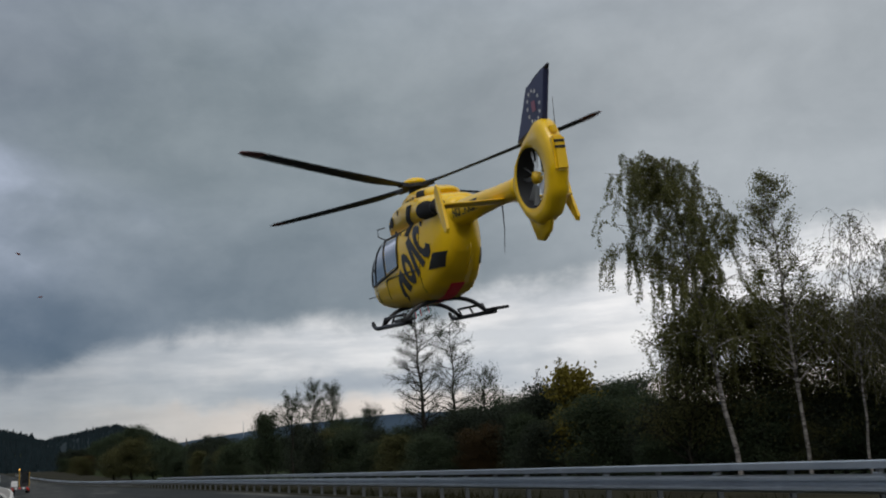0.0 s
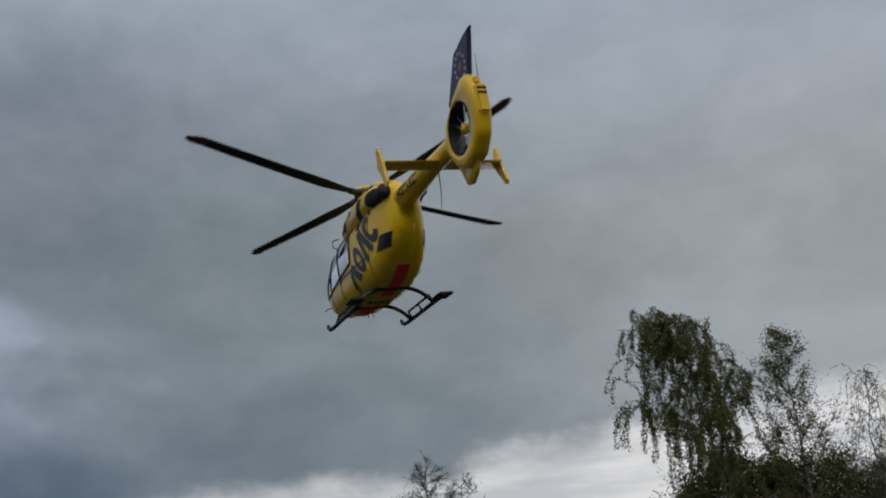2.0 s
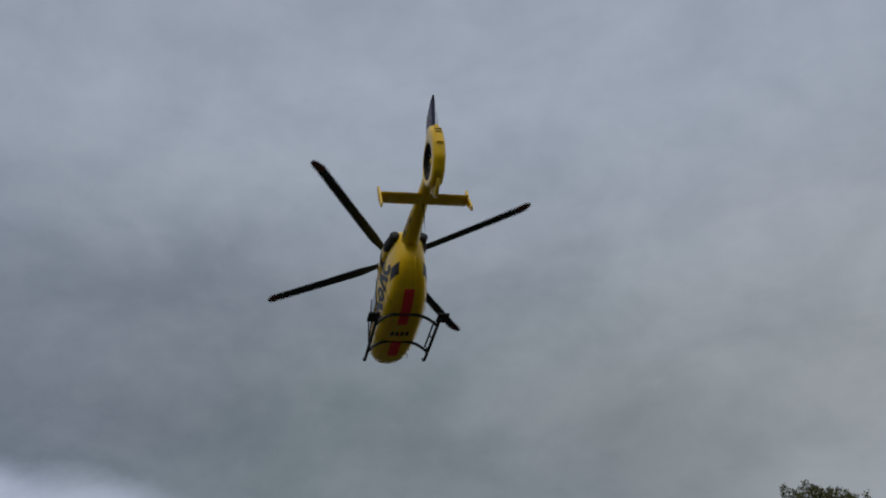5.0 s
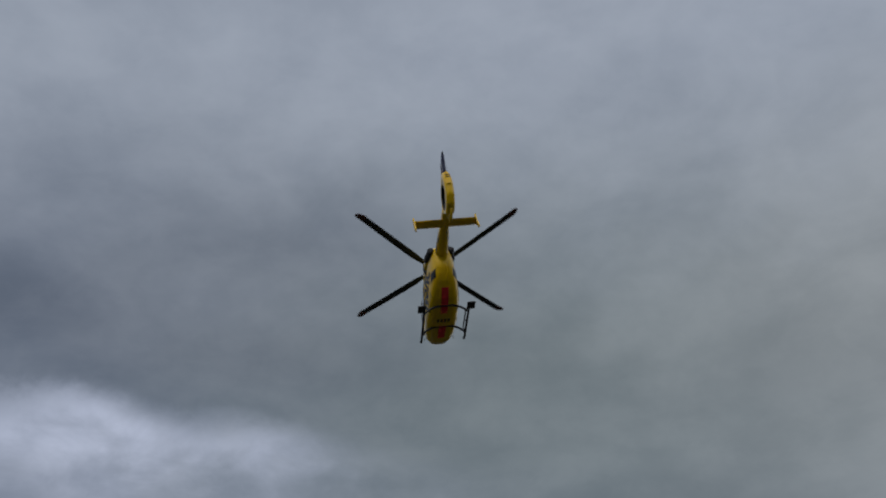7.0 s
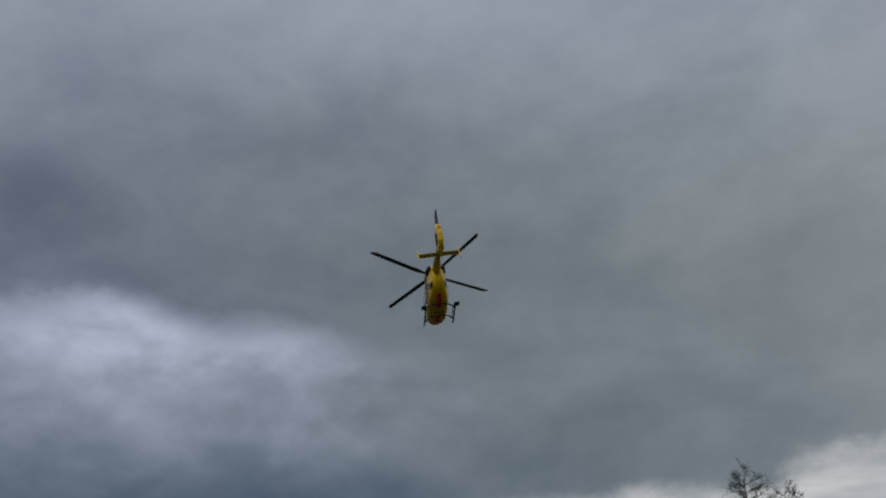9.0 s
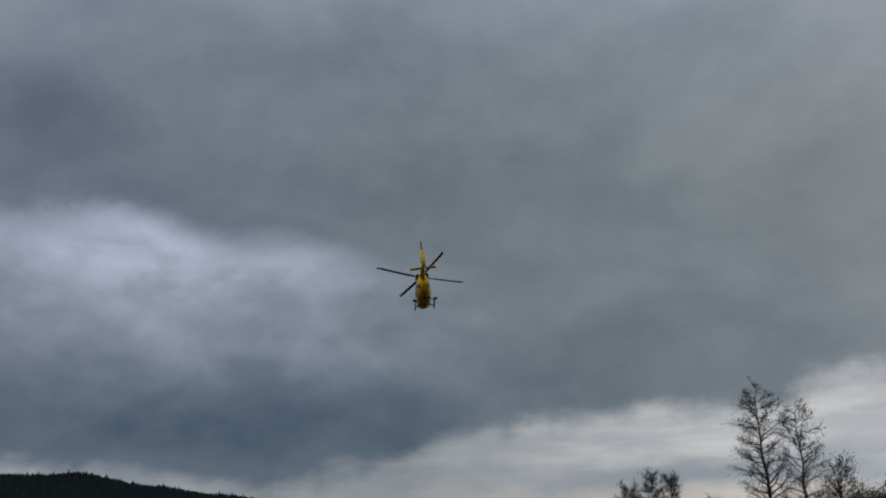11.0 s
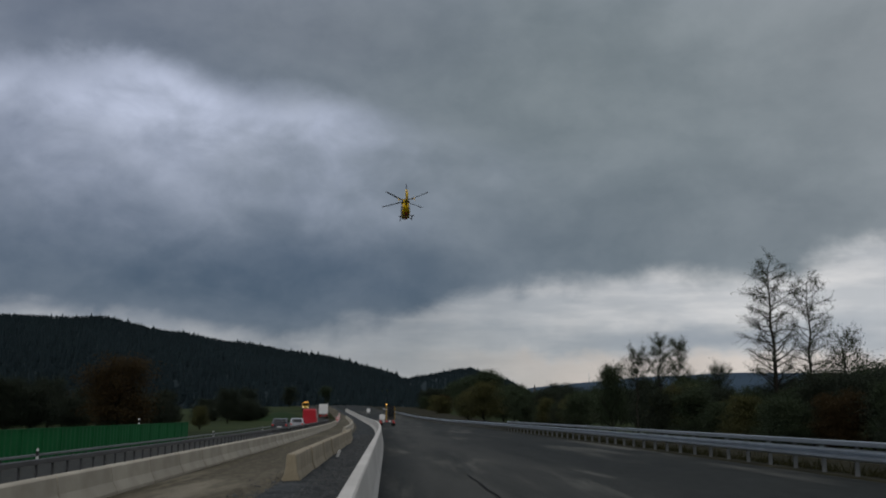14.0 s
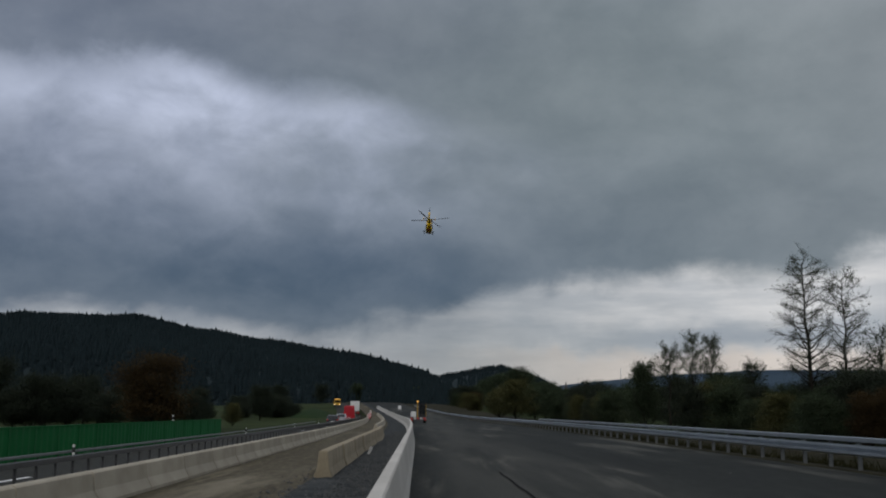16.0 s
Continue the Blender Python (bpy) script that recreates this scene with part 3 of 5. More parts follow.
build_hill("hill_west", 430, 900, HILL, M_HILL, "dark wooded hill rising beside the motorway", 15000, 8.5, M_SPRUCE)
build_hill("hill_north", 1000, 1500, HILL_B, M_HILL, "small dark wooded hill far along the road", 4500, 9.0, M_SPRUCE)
build_hill("hill_east", 2200, 3200, HILL_C, M_FAR_HILL, "long low hill on the horizon, haze-blue in its colour", 0, 0, None)


# ---- trees ----
class Grower:
    """Collects limbs and leaves of one tree."""

    def __init__(self, seed):
        self.rng = random.Random(seed)
        self.wood_v, self.wood_f = [], []
        self.centres, self.sizes, self.hang = [], [], []

    def limb(self, points, r0, r1, sides=5):
        n = len(points)
        v, f = tube_data(points, [r0 + (r1 - r0) * i / (n - 1) for i in range(n)], sides, False)
        o = len(self.wood_v)
        self.wood_v += v
        self.wood_f += [tuple(i + o for i in q) for q in f]

    def leaf(self, p, size, hang=0.0):
        self.centres.append(p)
        self.sizes.append(size)
        self.hang.append(hang)

    def leaves_mesh(self, name, mat):
        n = len(self.centres)
        gen = np.random.RandomState(self.rng.randint(0, 99999))
        c, s, hang = np.array(self.centres), np.array(self.sizes)[:, None], np.array(self.hang)[:, None]
        a = gen.normal(size=(n, 3))
        a = a * (1 - hang) + hang * (np.array([0, 0, -1.0]) + 0.35 * a)
        a /= np.linalg.norm(a, axis=1)[:, None]
        q = np.cross(a, gen.normal(size=(n, 3)))
        q /= np.linalg.norm(q, axis=1)[:, None]
        up = np.cross(a, q)
        verts = np.stack([c - a * s * 0.6, c + q * s * 0.36 + up * s * 0.08, c + a * s * 0.7, c - q * s * 0.36 + up * s * 0.08], 1).reshape(-1, 3)
        return mesh_of(name, verts.tolist(), np.arange(n * 4).reshape(n, 4).tolist(), mat)


def wander(g, p, way, length, n, bend_z, jitter):
    pts = [np.array(p, float)]
    way = np.array(way, float)
    for i in range(n):
        way = way + np.array([g.rng.gauss(0, jitter), g.rng.gauss(0, jitter), g.rng.gauss(0, jitter) + bend_z])
        way /= np.linalg.norm(way)
        pts.append(pts[-1] + way * length / n)
    return pts


def along(pts, k):
    i = min(int(k * (len(pts) - 1)), len(pts) - 2)
    f = k * (len(pts) - 1) - i
    return pts[i] * (1 - f) + pts[i + 1] * f


def make_tree(name, label, category, seed, height, trunk, low, spread, limbs, twigs, leaves, size, lean=(0, 0), weep=0.0, wood=None, leaf=None, lift=0.5, top=0.25, clump=0.35, group="",
              bare_top=0.0, sink=0.0, reach=(), wobble=0.012):
    """A tapered trunk with limbs, twigs and many small leaves."""
    g = Grower(seed)
    rng = g.rng
    n = 9
    line = [np.array([lean[0] * (i / n) ** 1.2 * height + rng.gauss(0, wobble) * height * (i > 0), lean[1] * (i / n) ** 1.2 * height + rng.gauss(0, wobble) * height * (i > 0), i / n * height - sink])
            for i in range(n + 1)]
    g.limb(line, trunk, trunk * 0.12, 7)
    for i in range(limbs + len(reach)):
        k = low + (1 - low) * (i + rng.random()) / limbs
        k = min(k, 0.985) if i < limbs else reach[i - limbs][0]
        p = along(line, k)
        turn = i * 2.4 + rng.uniform(-0.6, 0.6)
        shape = (1 - ((k - low) / (1 - low)) ** 1.6) * (1 - top) + top
        length = spread * shape * rng.uniform(0.6, 1.15)
        if i >= limbs:
            turn, length = radians(reach[i - limbs][1]), reach[i - limbs][2]
        rise = reach[i - limbs][3] if i >= limbs and len(reach[i - limbs]) > 3 else lift
        way = (math.cos(turn), math.sin(turn), rise + rng.uniform(-0.2, 0.35))
        pts = wander(g, p, way, length, 5, 0.05 - 0.22 * weep, 0.12)
        g.limb(pts, max(0.012, trunk * 0.42 * (1 - 0.7 * k)), 0.008, 5)
        for j in range(twigs if i < limbs else int(twigs * 1.5)):
            q = along(pts, rng.uniform(0.25, 1.0))
            w2 = np.array([rng.gauss(0, 1), rng.gauss(0, 1), rng.gauss(0.1, 0.7)])
            w2 /= np.linalg.norm(w2)
            if weep:
                drop = rng.uniform(0.5, 1.6 + 1.5 * weep)
                tw = wander(g, q, w2 * 0.6 + np.array([0, 0, 0.1]), drop, 6, -0.55, 0.10)
            else:
                tw = wander(g, q, w2 * 0.8 + np.array(way) * 0.5, length * rng.uniform(0.25, 0.5), 3, 0.05, 0.2)
            g.limb(tw, 0.010 if weep else 0.017, 0.005, 3)
            thin = 1.0 if k < 1 - bare_top else 0.35
            for _ in range(int(leaves * thin)):
                c = along(tw, rng.random() ** 0.8) + np.array([rng.gauss(0, clump * 0.5), rng.gauss(0, clump * 0.5), rng.gauss(0, clump * 0.4)]) * (0.38 if weep else 1.0)
                g.leaf(c, size * rng.uniform(0.6, 1.3), 0.8 if weep else 0.2)
    tree = tagged(new(name), label, category, group)
    part("trunk", mesh_of("trunk", g.wood_v, g.wood_f, wood or M_BARK, True), None, tree)
    part("crown", g.leaves_mesh("crown", leaf or M_LEAF_DARK), None, tree)
    return tree


def polar(turn, r, z=-0.55):
    return Matrix.Translation((-r * math.sin(radians(turn)), r * math.cos(radians(turn)), z))


def build_near_trees():
    """The birches behind the guardrail. Their x axis points away from the road."""
    b = make_tree("birch_tree", "tall weeping birch with drooping olive-green branches and a pale leaning trunk", "tree", 11, 13.7, 0.125, 0.40, 2.9, 46, 8, 140, 0.066,
                  lean=(-0.115, 0.05), wobble=0.004, weep=0.75, wood=M_BIRCH, leaf=M_LEAF_BIRCH, lift=0.65, top=0.5, clump=0.3, reach=((0.66, 141, 4.0), (0.72, 139, 3.6), (0.70, 146, 3.4), (0.86, 141, 3.0), (0.92, 130, 2.4), (0.97, 141, 1.8), (0.95, 150, 2.0), (0.90, 141, 2.9, 1.2),
                                                                                                          (0.86, 145, 3.4, 0.9), (0.62, 141, 3.2), (0.80, -20, 2.8), (0.72, -25, 3.0), (0.97, 120, 1.6, 2.2)))
    b.matrix_basis = polar(-39.0, 42)
    b = make_tree("birch_tree", "slender birch with a sparse airy top and pale trunk", "tree", 23, 12.5, 0.10, 0.30, 2.5, 44, 12, 22, 0.07,
                  lean=(-0.035, -0.01), wobble=0.004, wood=M_BIRCH, leaf=M_LEAF_BIRCH, lift=0.75, top=0.3, clump=0.28)
    b.matrix_basis = polar(-42.6, 43)
    b = make_tree("birch_tree", "thin half-bare birch with wispy twigs", "tree", 31, 10.3, 0.065, 0.35, 2.6, 30, 9, 20, 0.07, lean=(0.04, -0.03), wobble=0.005, weep=0.12, wood=M_BIRCH, leaf=M_LEAF_BIRCH, lift=0.8, bare_top=0.4)
    b.matrix_basis = polar(-45.6, 42)
    b = make_tree("birch_tree", "thin half-bare birch beside the thicket", "tree", 37, 9.0, 0.065, 0.3, 2.8, 30, 9, 26, 0.075, lean=(-0.02, 0.03), wobble=0.005, weep=0.2, wood=M_BIRCH, leaf=M_LEAF_OLIVE, lift=0.7, bare_top=0.2)
    b.matrix_basis = polar(-48.3, 41)
    for k, (turn, r, h, w, m) in enumerate(((-36.6, 44, 6.6, 2.6, M_LEAF_OLIVE), (-38.4, 45, 7.6, 3.0, M_LEAF_OLIVE), (-40.4, 45, 7.2, 2.6, M_LEAF_OLIVE), (-41.6, 46, 7.4, 2.7, M_LEAF_OLIVE), (-43.6, 46, 7.4, 2.8, M_LEAF_OLIVE),
                                            (-45.2, 45, 6.4, 2.6, M_LEAF_OLIVE), (-47.2, 45, 6.8, 2.6, M_LEAF_OLIVE), (-49.5, 44, 7.4, 3.0, M_LEAF_OLIVE), (-52, 44, 8.0, 3.2, M_LEAF_DARK))):
        b = make_tree("thicket_tree", "dense dark thicket tree behind the guardrail", "tree", 50 + k, h, 0.10, 0.12, w, 42, 10, 46, 0.082, leaf=m, lift=0.7, clump=0.6, group="thicket behind the guardrail", top=0.35)
        b.matrix_basis = polar(turn, r)
    b = make_tree("alder_tree", "tall thin almost leafless alder", "tree", 71, 14.8, 0.25, 0.28, 3.3, 58, 18, 10, 0.07, wood=M_BARK, leaf=M_LEAF_DARK, lift=0.42, top=0.55, clump=0.24, group="pair of alders",
                  lean=(-0.035, -0.01), wobble=0.004)
    b.matrix_basis = polar(-21.75, 88)
    b = make_tree("alder_tree", "tall thin almost leafless alder", "tree", 77, 13.4, 0.19, 0.34, 2.7, 42, 17, 10, 0.07, wood=M_BARK, leaf=M_LEAF_DARK, lift=0.42, top=0.55, clump=0.24, group="pair of alders",
                  lean=(0.01, 0.0), wobble=0.004)
    b.matrix_basis = polar(-23.45, 88)
    b = make_tree("round_tree", "bushy half-bare tree beside the alders", "tree", 81, 8.0, 0.14, 0.15, 3.4, 46, 14, 9, 0.10, leaf=M_LEAF_DARK, lift=0.9, top=0.5, clump=0.4)
    b.matrix_basis = polar(-25.2, 86)
    for k, (turn, h) in enumerate(((-14.2, 9.2), (-15.5, 10.6), (-16.5, 10.2), (-18.6, 7.2))):
        b = make_tree("field_tree", "thin half-bare tree among the bushes", "tree", 90 + k, h, 0.15, 0.5, 2.3, 34, 13, 12, 0.09, leaf=M_LEAF_DARK, lift=0.9, top=0.6, clump=0.35, group="field trees")
        b.matrix_basis = polar(turn, 118)
    for k, (turn, r, h) in enumerate(((-28.4, 66, 7.0), (-29.6, 64, 7.4), (-27.6, 68, 5.8))):
        b = make_tree("bare_bush", "upright bare branches of a leafless shrub", "shrub", 110 + k, h, 0.07, 0.1, 1.2, 22, 5, 1, 0.1, leaf=M_LEAF_OLIVE, lift=2.4, top=0.4, clump=0.2, group="bare shrubs")
        b.matrix_basis = polar(turn, r)


build_near_trees()


def build_belt():
    """Bushes and trees in a belt along the meadow's far side, and by the far road."""
    kinds = []
    for k, (leaf, label) in enumerate(((M_LEAF_DARK, "dark green bushy tree in the belt along the motorway"), (M_LEAF_OLIVE, "olive autumn bush in the belt along the motorway"),
                                       (M_LEAF_DARK, "dark green bushy tree in the belt along the motorway"), (M_LEAF_RUST, "rusty brown autumn bush in the belt along the motorway"), (M_LEAF_SHADED, "dark bushy tree in the belt"), (M_LEAF_SHADED, "green bush at the foot of the hill, shade in its leaf colour"))):
        t = make_tree("bush_tree", label, "tree", 130 + k, 6.0, 0.12, 0.05, 3.0, 44, 10, 42, 0.115, leaf=leaf, lift=0.8, clump=0.7, top=0.35 + 0.05 * k, group="belt of trees")
        kinds.append(t)
    tops = [(-34, 3.0), (-31, 2.8), (-30, 3.0), (-26, 2.3), (-23, 1.8), (-21, 1.3), (-18.5, 1.3), (-17.3, 2.0), (-14, 2.0), (-13.2, 2.1), (-12, 1.8), (-11, 1.5), (-9, 1.25), (-7, 1.4), (-5.6, 1.8), (-4.5, 1.5), (-2.5, 0.9)]
    rng = random.Random(5)
    used = set()
    turn = -34.0
    while turn < -2.4:
        for row in range(3):
            if rng.random() < 0.22:
                continue
            a = turn + rng.uniform(-0.4, 0.4)
            r = min(330, max(50, 27 / abs(math.sin(radians(a))))) * (1.0 + 0.16 * row + rng.uniform(-0.06, 0.10))
            h = r * math.tan(radians(ridge(a, tops) * rng.uniform((0.35, 0.6, 0.8)[row], (0.75, 1.0, 1.05)[row]))) + 2.0
            k = rng.choice((0, 0, 1, 2, 2, 3, 4, 4)) if row == 0 else rng.choice((0, 2, 4))
            if -14.6 < a < -11.4:
                r *= 1.45
            if -31.2 < a < -28.8:
                k = 1
            m = polar(a, r, -0.7 + climb(r) * 0.6) @ pose(0, 0, 0, 0, 0, rng.uniform(0, 360)) @ Matrix.Diagonal((h / 6 * rng.uniform(1.0, 1.7), h / 6 * rng.uniform(1.0, 1.7), h / 6, 1))
            if k in used:
                t = copy_thing(kinds[k], Matrix())
            else:
                t = kinds[k]
                used.add(k)
            t.matrix_basis = m
        turn += 0.5 if turn > -12 else 1.05
    t = make_tree("bush_tree", "olive-yellow autumn tree in the belt", "tree", 171, 5.6, 0.10, 0.08, 2.4, 36, 9, 14, 0.20, leaf=M_LEAF_YELLOW, lift=0.9, clump=0.6, top=0.4, group="belt of trees")
    t.matrix_basis = polar(-30.3, 56)
    for a, r, w, h in ((-5.5, 225, 1.9, 1.35), (-4.6, 240, 1.5, 1.1)):
        t = copy_thing(kinds[1], Matrix())
        t.matrix_basis = polar(a, r) @ Matrix.Diagonal((w, w, h, 1))
    t = copy_thing(kinds[0], Matrix())
    t.matrix_basis = polar(-12.75, 118, -0.7) @ Matrix.Diagonal((0.95, 0.95, 1.2, 1))
    # undergrowth below the birches
    for i in range(24):
        a, k = -34.5 - 0.75 * i, rng.choice((0, 1, 2, 4, 4))
        h = rng.uniform(1.8, 3.4)
        t = copy_thing(kinds[k], Matrix())
        t.matrix_basis = polar(a, rng.uniform(44, 48), -0.7) @ pose(0, 0, 0, 0, 0, a * 40) @ Matrix.Diagonal((h / 6 * 1.4, h / 6 * 1.4, h / 6, 1))
    # the foot of the wooded hill
    kinds[5].matrix_basis = polar(16.5, 180, -0.8) @ Matrix.Diagonal((1.5, 1.5, 0.9, 1))
    for i in range(64):
        a, k = 6.8 + 22 * rng.random(), 5
        r = rng.uniform(120, 260) if a > 11 else rng.uniform(230, 300)
        h = rng.uniform(2.6, 5.5) * (1.0 if a > 11 else 1.1)
        t = copy_thing(kinds[k], Matrix())
        t.matrix_basis = polar(a, r, -0.8) @ pose(0, 0, 0, 0, 0, a * 40) @ Matrix.Diagonal((h / 6 * 1.7, h / 6 * 1.7, h / 6, 1))
    for a, r, h, k in ((14.9, 108, 6.7, 3), (20.5, 120, 5.2, 5), (18.4, 150, 6.0, 5), (12.4, 170, 5.0, 5), (9.0, 210, 6.0, 5), (8.0, 300, 6.5, 5), (5.6, 420, 7.0, 5), (23, 130, 7.0, 5), (26, 125, 7.5, 5), (10.5, 150, 3.0, 1), (3.6, 470, 8.0, 2),
                       (2.0, 560, 8.5, 4), (0.2, 560, 8.0, 0)):
        t = copy_thing(kinds[k], Matrix())
        t.matrix_basis = polar(a, r, -0.8 + (climb(r) if r > 200 else 0)) @ pose(0, 0, 0, 0, 0, a * 40) @ Matrix.Diagonal((h / 6 * 1.2, h / 6 * 1.2, h / 6, 1))
        if k == 3:
            t.matrix_basis = t.matrix_basis @ Matrix.Diagonal((1.3, 1.3, 1.0, 1))
            tagged(t, "round rusty brown autumn tree below the wooded hill")


build_belt()


def build_tufts():
    """Grass tufts by the guardrail, and stones on the gravel."""
    rng = random.Random(3)
    verts, faces = [], []
    for _ in range(15000):
        d = rng.uniform(14, 120)
        u = 12.6 + abs(rng.gauss(0, 2.4))
        x, y, z = at(u, d, 0.10 - 0.32 * min(1.6, max(0, u - 12.7)))
        h = rng.uniform(0.12, 0.45) * (1.4 if rng.random() < 0.1 else 1)
        a = rng.uniform(0, 6.3)
        c, s = math.cos(a) * 0.012, math.sin(a) * 0.012
        o = len(verts)
        lx, ly = rng.gauss(0, 0.12), rng.gauss(0, 0.12)
        verts += [(x - c, y - s, z), (x + c, y + s, z), (x + lx * 0.5 + c, y + ly * 0.5 + s, z + h * 0.6), (x + lx, y + ly, z + h)]
        faces += [(o, o + 1, o + 2), (o, o + 2, o + 3)]
    tagged(new("verge_grass", mesh_of("verge_grass", verts, faces, M_BLADES)), "yellowing grass tufts behind the guardrail", "grass", kind="stuff")
    verts, faces = [], []
    for _ in range(9000):
        d = 14 + 70 * rng.random() ** 2
        u = rng.uniform(-2.7, -0.85) if rng.random() < 0.93 else -2.6 - abs(rng.gauss(0, 0.35))
        x, y, z = at(u, d, 0.0)
        s = rng.uniform(0.010, 0.034) * (1.7 if rng.random() < 0.06 else 1)
        o = len(verts)
        for dx, dy, dz in ((1, 0, 0), (-0.4, 0.9, 0), (-0.5, -0.8, 0), (0.1, 0.1, 1), (0.2, -0.1, -0.6)):
            verts.append((x + s * dx * rng.uniform(0.7, 1.3), y + s * dy * rng.uniform(0.7, 1.3), z + s * (dz * 0.8 + 0.3)))
        faces += [(o + i, o + j, o + 3) for i, j in ((0, 1), (1, 2), (2, 0))] + [(o + j, o + i, o + 4) for i, j in ((0, 1), (1, 2), (2, 0))]
    tagged(new("gravel_stones", mesh_of("gravel_stones", verts, faces, M_STONE)), "loose grey stones scattered on the gravel strip", "gravel", kind="stuff")


build_tufts()


# ---- the helicopter: x ahead, y to its left, z up, from the rotor hub ----
def heli_paint():
    m = material("yellow paint", (0.86, 0.525, 0.003), (0.95, 0.605, 0.005), 0.34, 0, 1.2, 25.0, 0.02, 0.8, coat=0.5, gloss=0.4)
    return m


M_YELLOW = heli_paint()
M_RED = plain("red day-glow paint", (0.97, 0.045, 0.065), 0.55)
M_NAVY = material("dark blue paint", (0.034, 0.040, 0.095), (0.048, 0.056, 0.125), 0.4, 0, 2.0, 20.0, 0.02, 0.7)
M_EMBLEM = plain("dull red emblem", (0.34, 0.13, 0.18), 0.5)
M_LETTER = plain("black lettering", (0.018, 0.018, 0.02), 0.4)
M_DARK = material("dark opening", (0.008, 0.008, 0.009), (0.02, 0.02, 0.022), 0.7, 0, 3.0, 30.0, 0.1, 0.6)
M_BLADE = material("dark rotor blade", (0.016, 0.022, 0.029), (0.030, 0.038, 0.047), 0.55, 0, 1.0, 20.0, 0.03, 0.6, gloss=0.25)
M_TIP = plain("dull red blade tip", (0.11, 0.028, 0.03), 0.5)
M_SKID = plain("black skid tube", (0.018, 0.018, 0.020), 0.5)
M_GLASS = glass("tinted window", (0.035, 0.045, 0.06), 1.3)
M_METAL = material("brushed grey metal", (0.50, 0.51, 0.52), (0.64, 0.65, 0.66), 0.4, 0.6, 2.0, 30.0, 0.05, 0.6)
M_STAR = plain("pale star", (0.72, 0.70, 0.66), 0.5)

# x, half width, underside, roof, squareness
POD = [(2.80, 0.05, -2.14, -2.0, 2.0), (2.74, 0.34, -2.36, -1.82, 2.2), (2.55, 0.52, -2.54, -1.60, 2.5), (2.2, 0.65, -2.64, -1.34, 2.9), (1.6, 0.73, -2.71, -1.06, 3.3), (0.85, 0.765, -2.74, -0.95, 3.7),
       (0.0, 0.755, -2.75, -0.92, 3.9), (-0.75, 0.725, -2.73, -0.9, 3.9), (-1.3, 0.675, -2.66, -0.84, 3.8), (-1.75, 0.605, -2.5, -0.74, 3.7), (-2.1, 0.53, -2.28, -0.66, 3.6), (-2.36, 0.44, -2.04, -0.64, 3.4),
       (-2.52, 0.345, -1.84, -0.67, 3.0), (-2.6, 0.245, -1.62, -0.74, 2.6), (-2.64, 0.155, -1.44, -0.82, 2.2)]
BOOM = [(-2.35, 0.31, -1.38, -0.79, 2.0), (-2.6, 0.285, -1.34, -0.79, 2.0), (-2.9, 0.27, -1.31, -0.79, 2.0), (-3.5, 0.245, -1.28, -0.81, 2.0), (-4.5, 0.20, -1.25, -0.86, 2.0), (-5.2, 0.18, -1.27, -0.87, 2.0), (-5.6, 0.16, -1.30, -0.85, 2.0)]
COWL = [(1.35, 0.10, -1.06, -0.98, 2.2), (1.15, 0.38, -1.06, -0.74, 2.3), (0.75, 0.52, -1.06, -0.52, 2.6), (0.2, 0.60, -1.06, -0.40, 2.8), (-0.6, 0.66, -1.06, -0.38, 3.0), (-1.3, 0.69, -1.08, -0.42, 3.0), (-1.85, 0.68, -1.1, -0.47, 2.9),
        (-2.15, 0.62, -1.1, -0.53, 2.7), (-2.35, 0.52, -1.1, -0.58, 2.4), (-2.45, 0.38, -1.1, -0.66, 2.2)]

MAST_HOOD = [(0.62, 0.08, -0.60, -0.50, 2.0), (0.45, 0.26, -0.60, -0.34, 2.3), (0.1, 0.36, -0.60, -0.22, 2.6), (-0.5, 0.42, -0.60, -0.17, 2.8), (-1.1, 0.42, -0.60, -0.20, 2.8), (-1.6, 0.40, -0.60, -0.26, 2.6), (-1.85, 0.34, -0.60, -0.34, 2.4),
             (-1.95, 0.22, -0.58, -0.42, 2.2)]

def section(rows, x):
    xs = [r[0] for r in reversed(rows)]
    return [float(np.interp(x, xs, [r[i] for r in reversed(rows)])) for i in range(1, 5)]


def ring(rows, x, n=28, grow=0.0):
    w, lo, hi, e = section(rows, x)
    w, lo, hi = w + grow, lo - grow, hi + grow
    out = []
    for k in range(n):
        a = 2 * math.pi * k / n
        c, s = math.cos(a), math.sin(a)
        out.append((x, w * math.copysign(abs(c) ** (2 / e), c), (lo + hi) / 2 + (hi - lo) / 2 * math.copysign(abs(s) ** (2 / e), s)))
    return out


def hull(name, rows, mat, steps=26, grow=0.0):
    x0, x1 = rows[0][0], rows[-1][0]
    xs = sorted({r[0] for r in rows} | {x0 + (x1 - x0) * i / steps for i in range(steps + 1)}, reverse=True)
    v, f = loft([ring(rows, x, 28, grow) for x in xs])
    return mesh_of(name, v, f, mat, True)


def skin_y(rows, x, z):
    """The half width of a hull at height z."""
    if not min(rows[0][0], rows[-1][0]) <= x <= max(rows[0][0], rows[-1][0]):
        return 0.0
    w, lo, hi, e = section(rows, x)
    q = min(1.0, abs((z - (lo + hi) / 2) / ((hi - lo) / 2)))
    return w * max(0.0, 1 - q ** e) ** (1 / e)


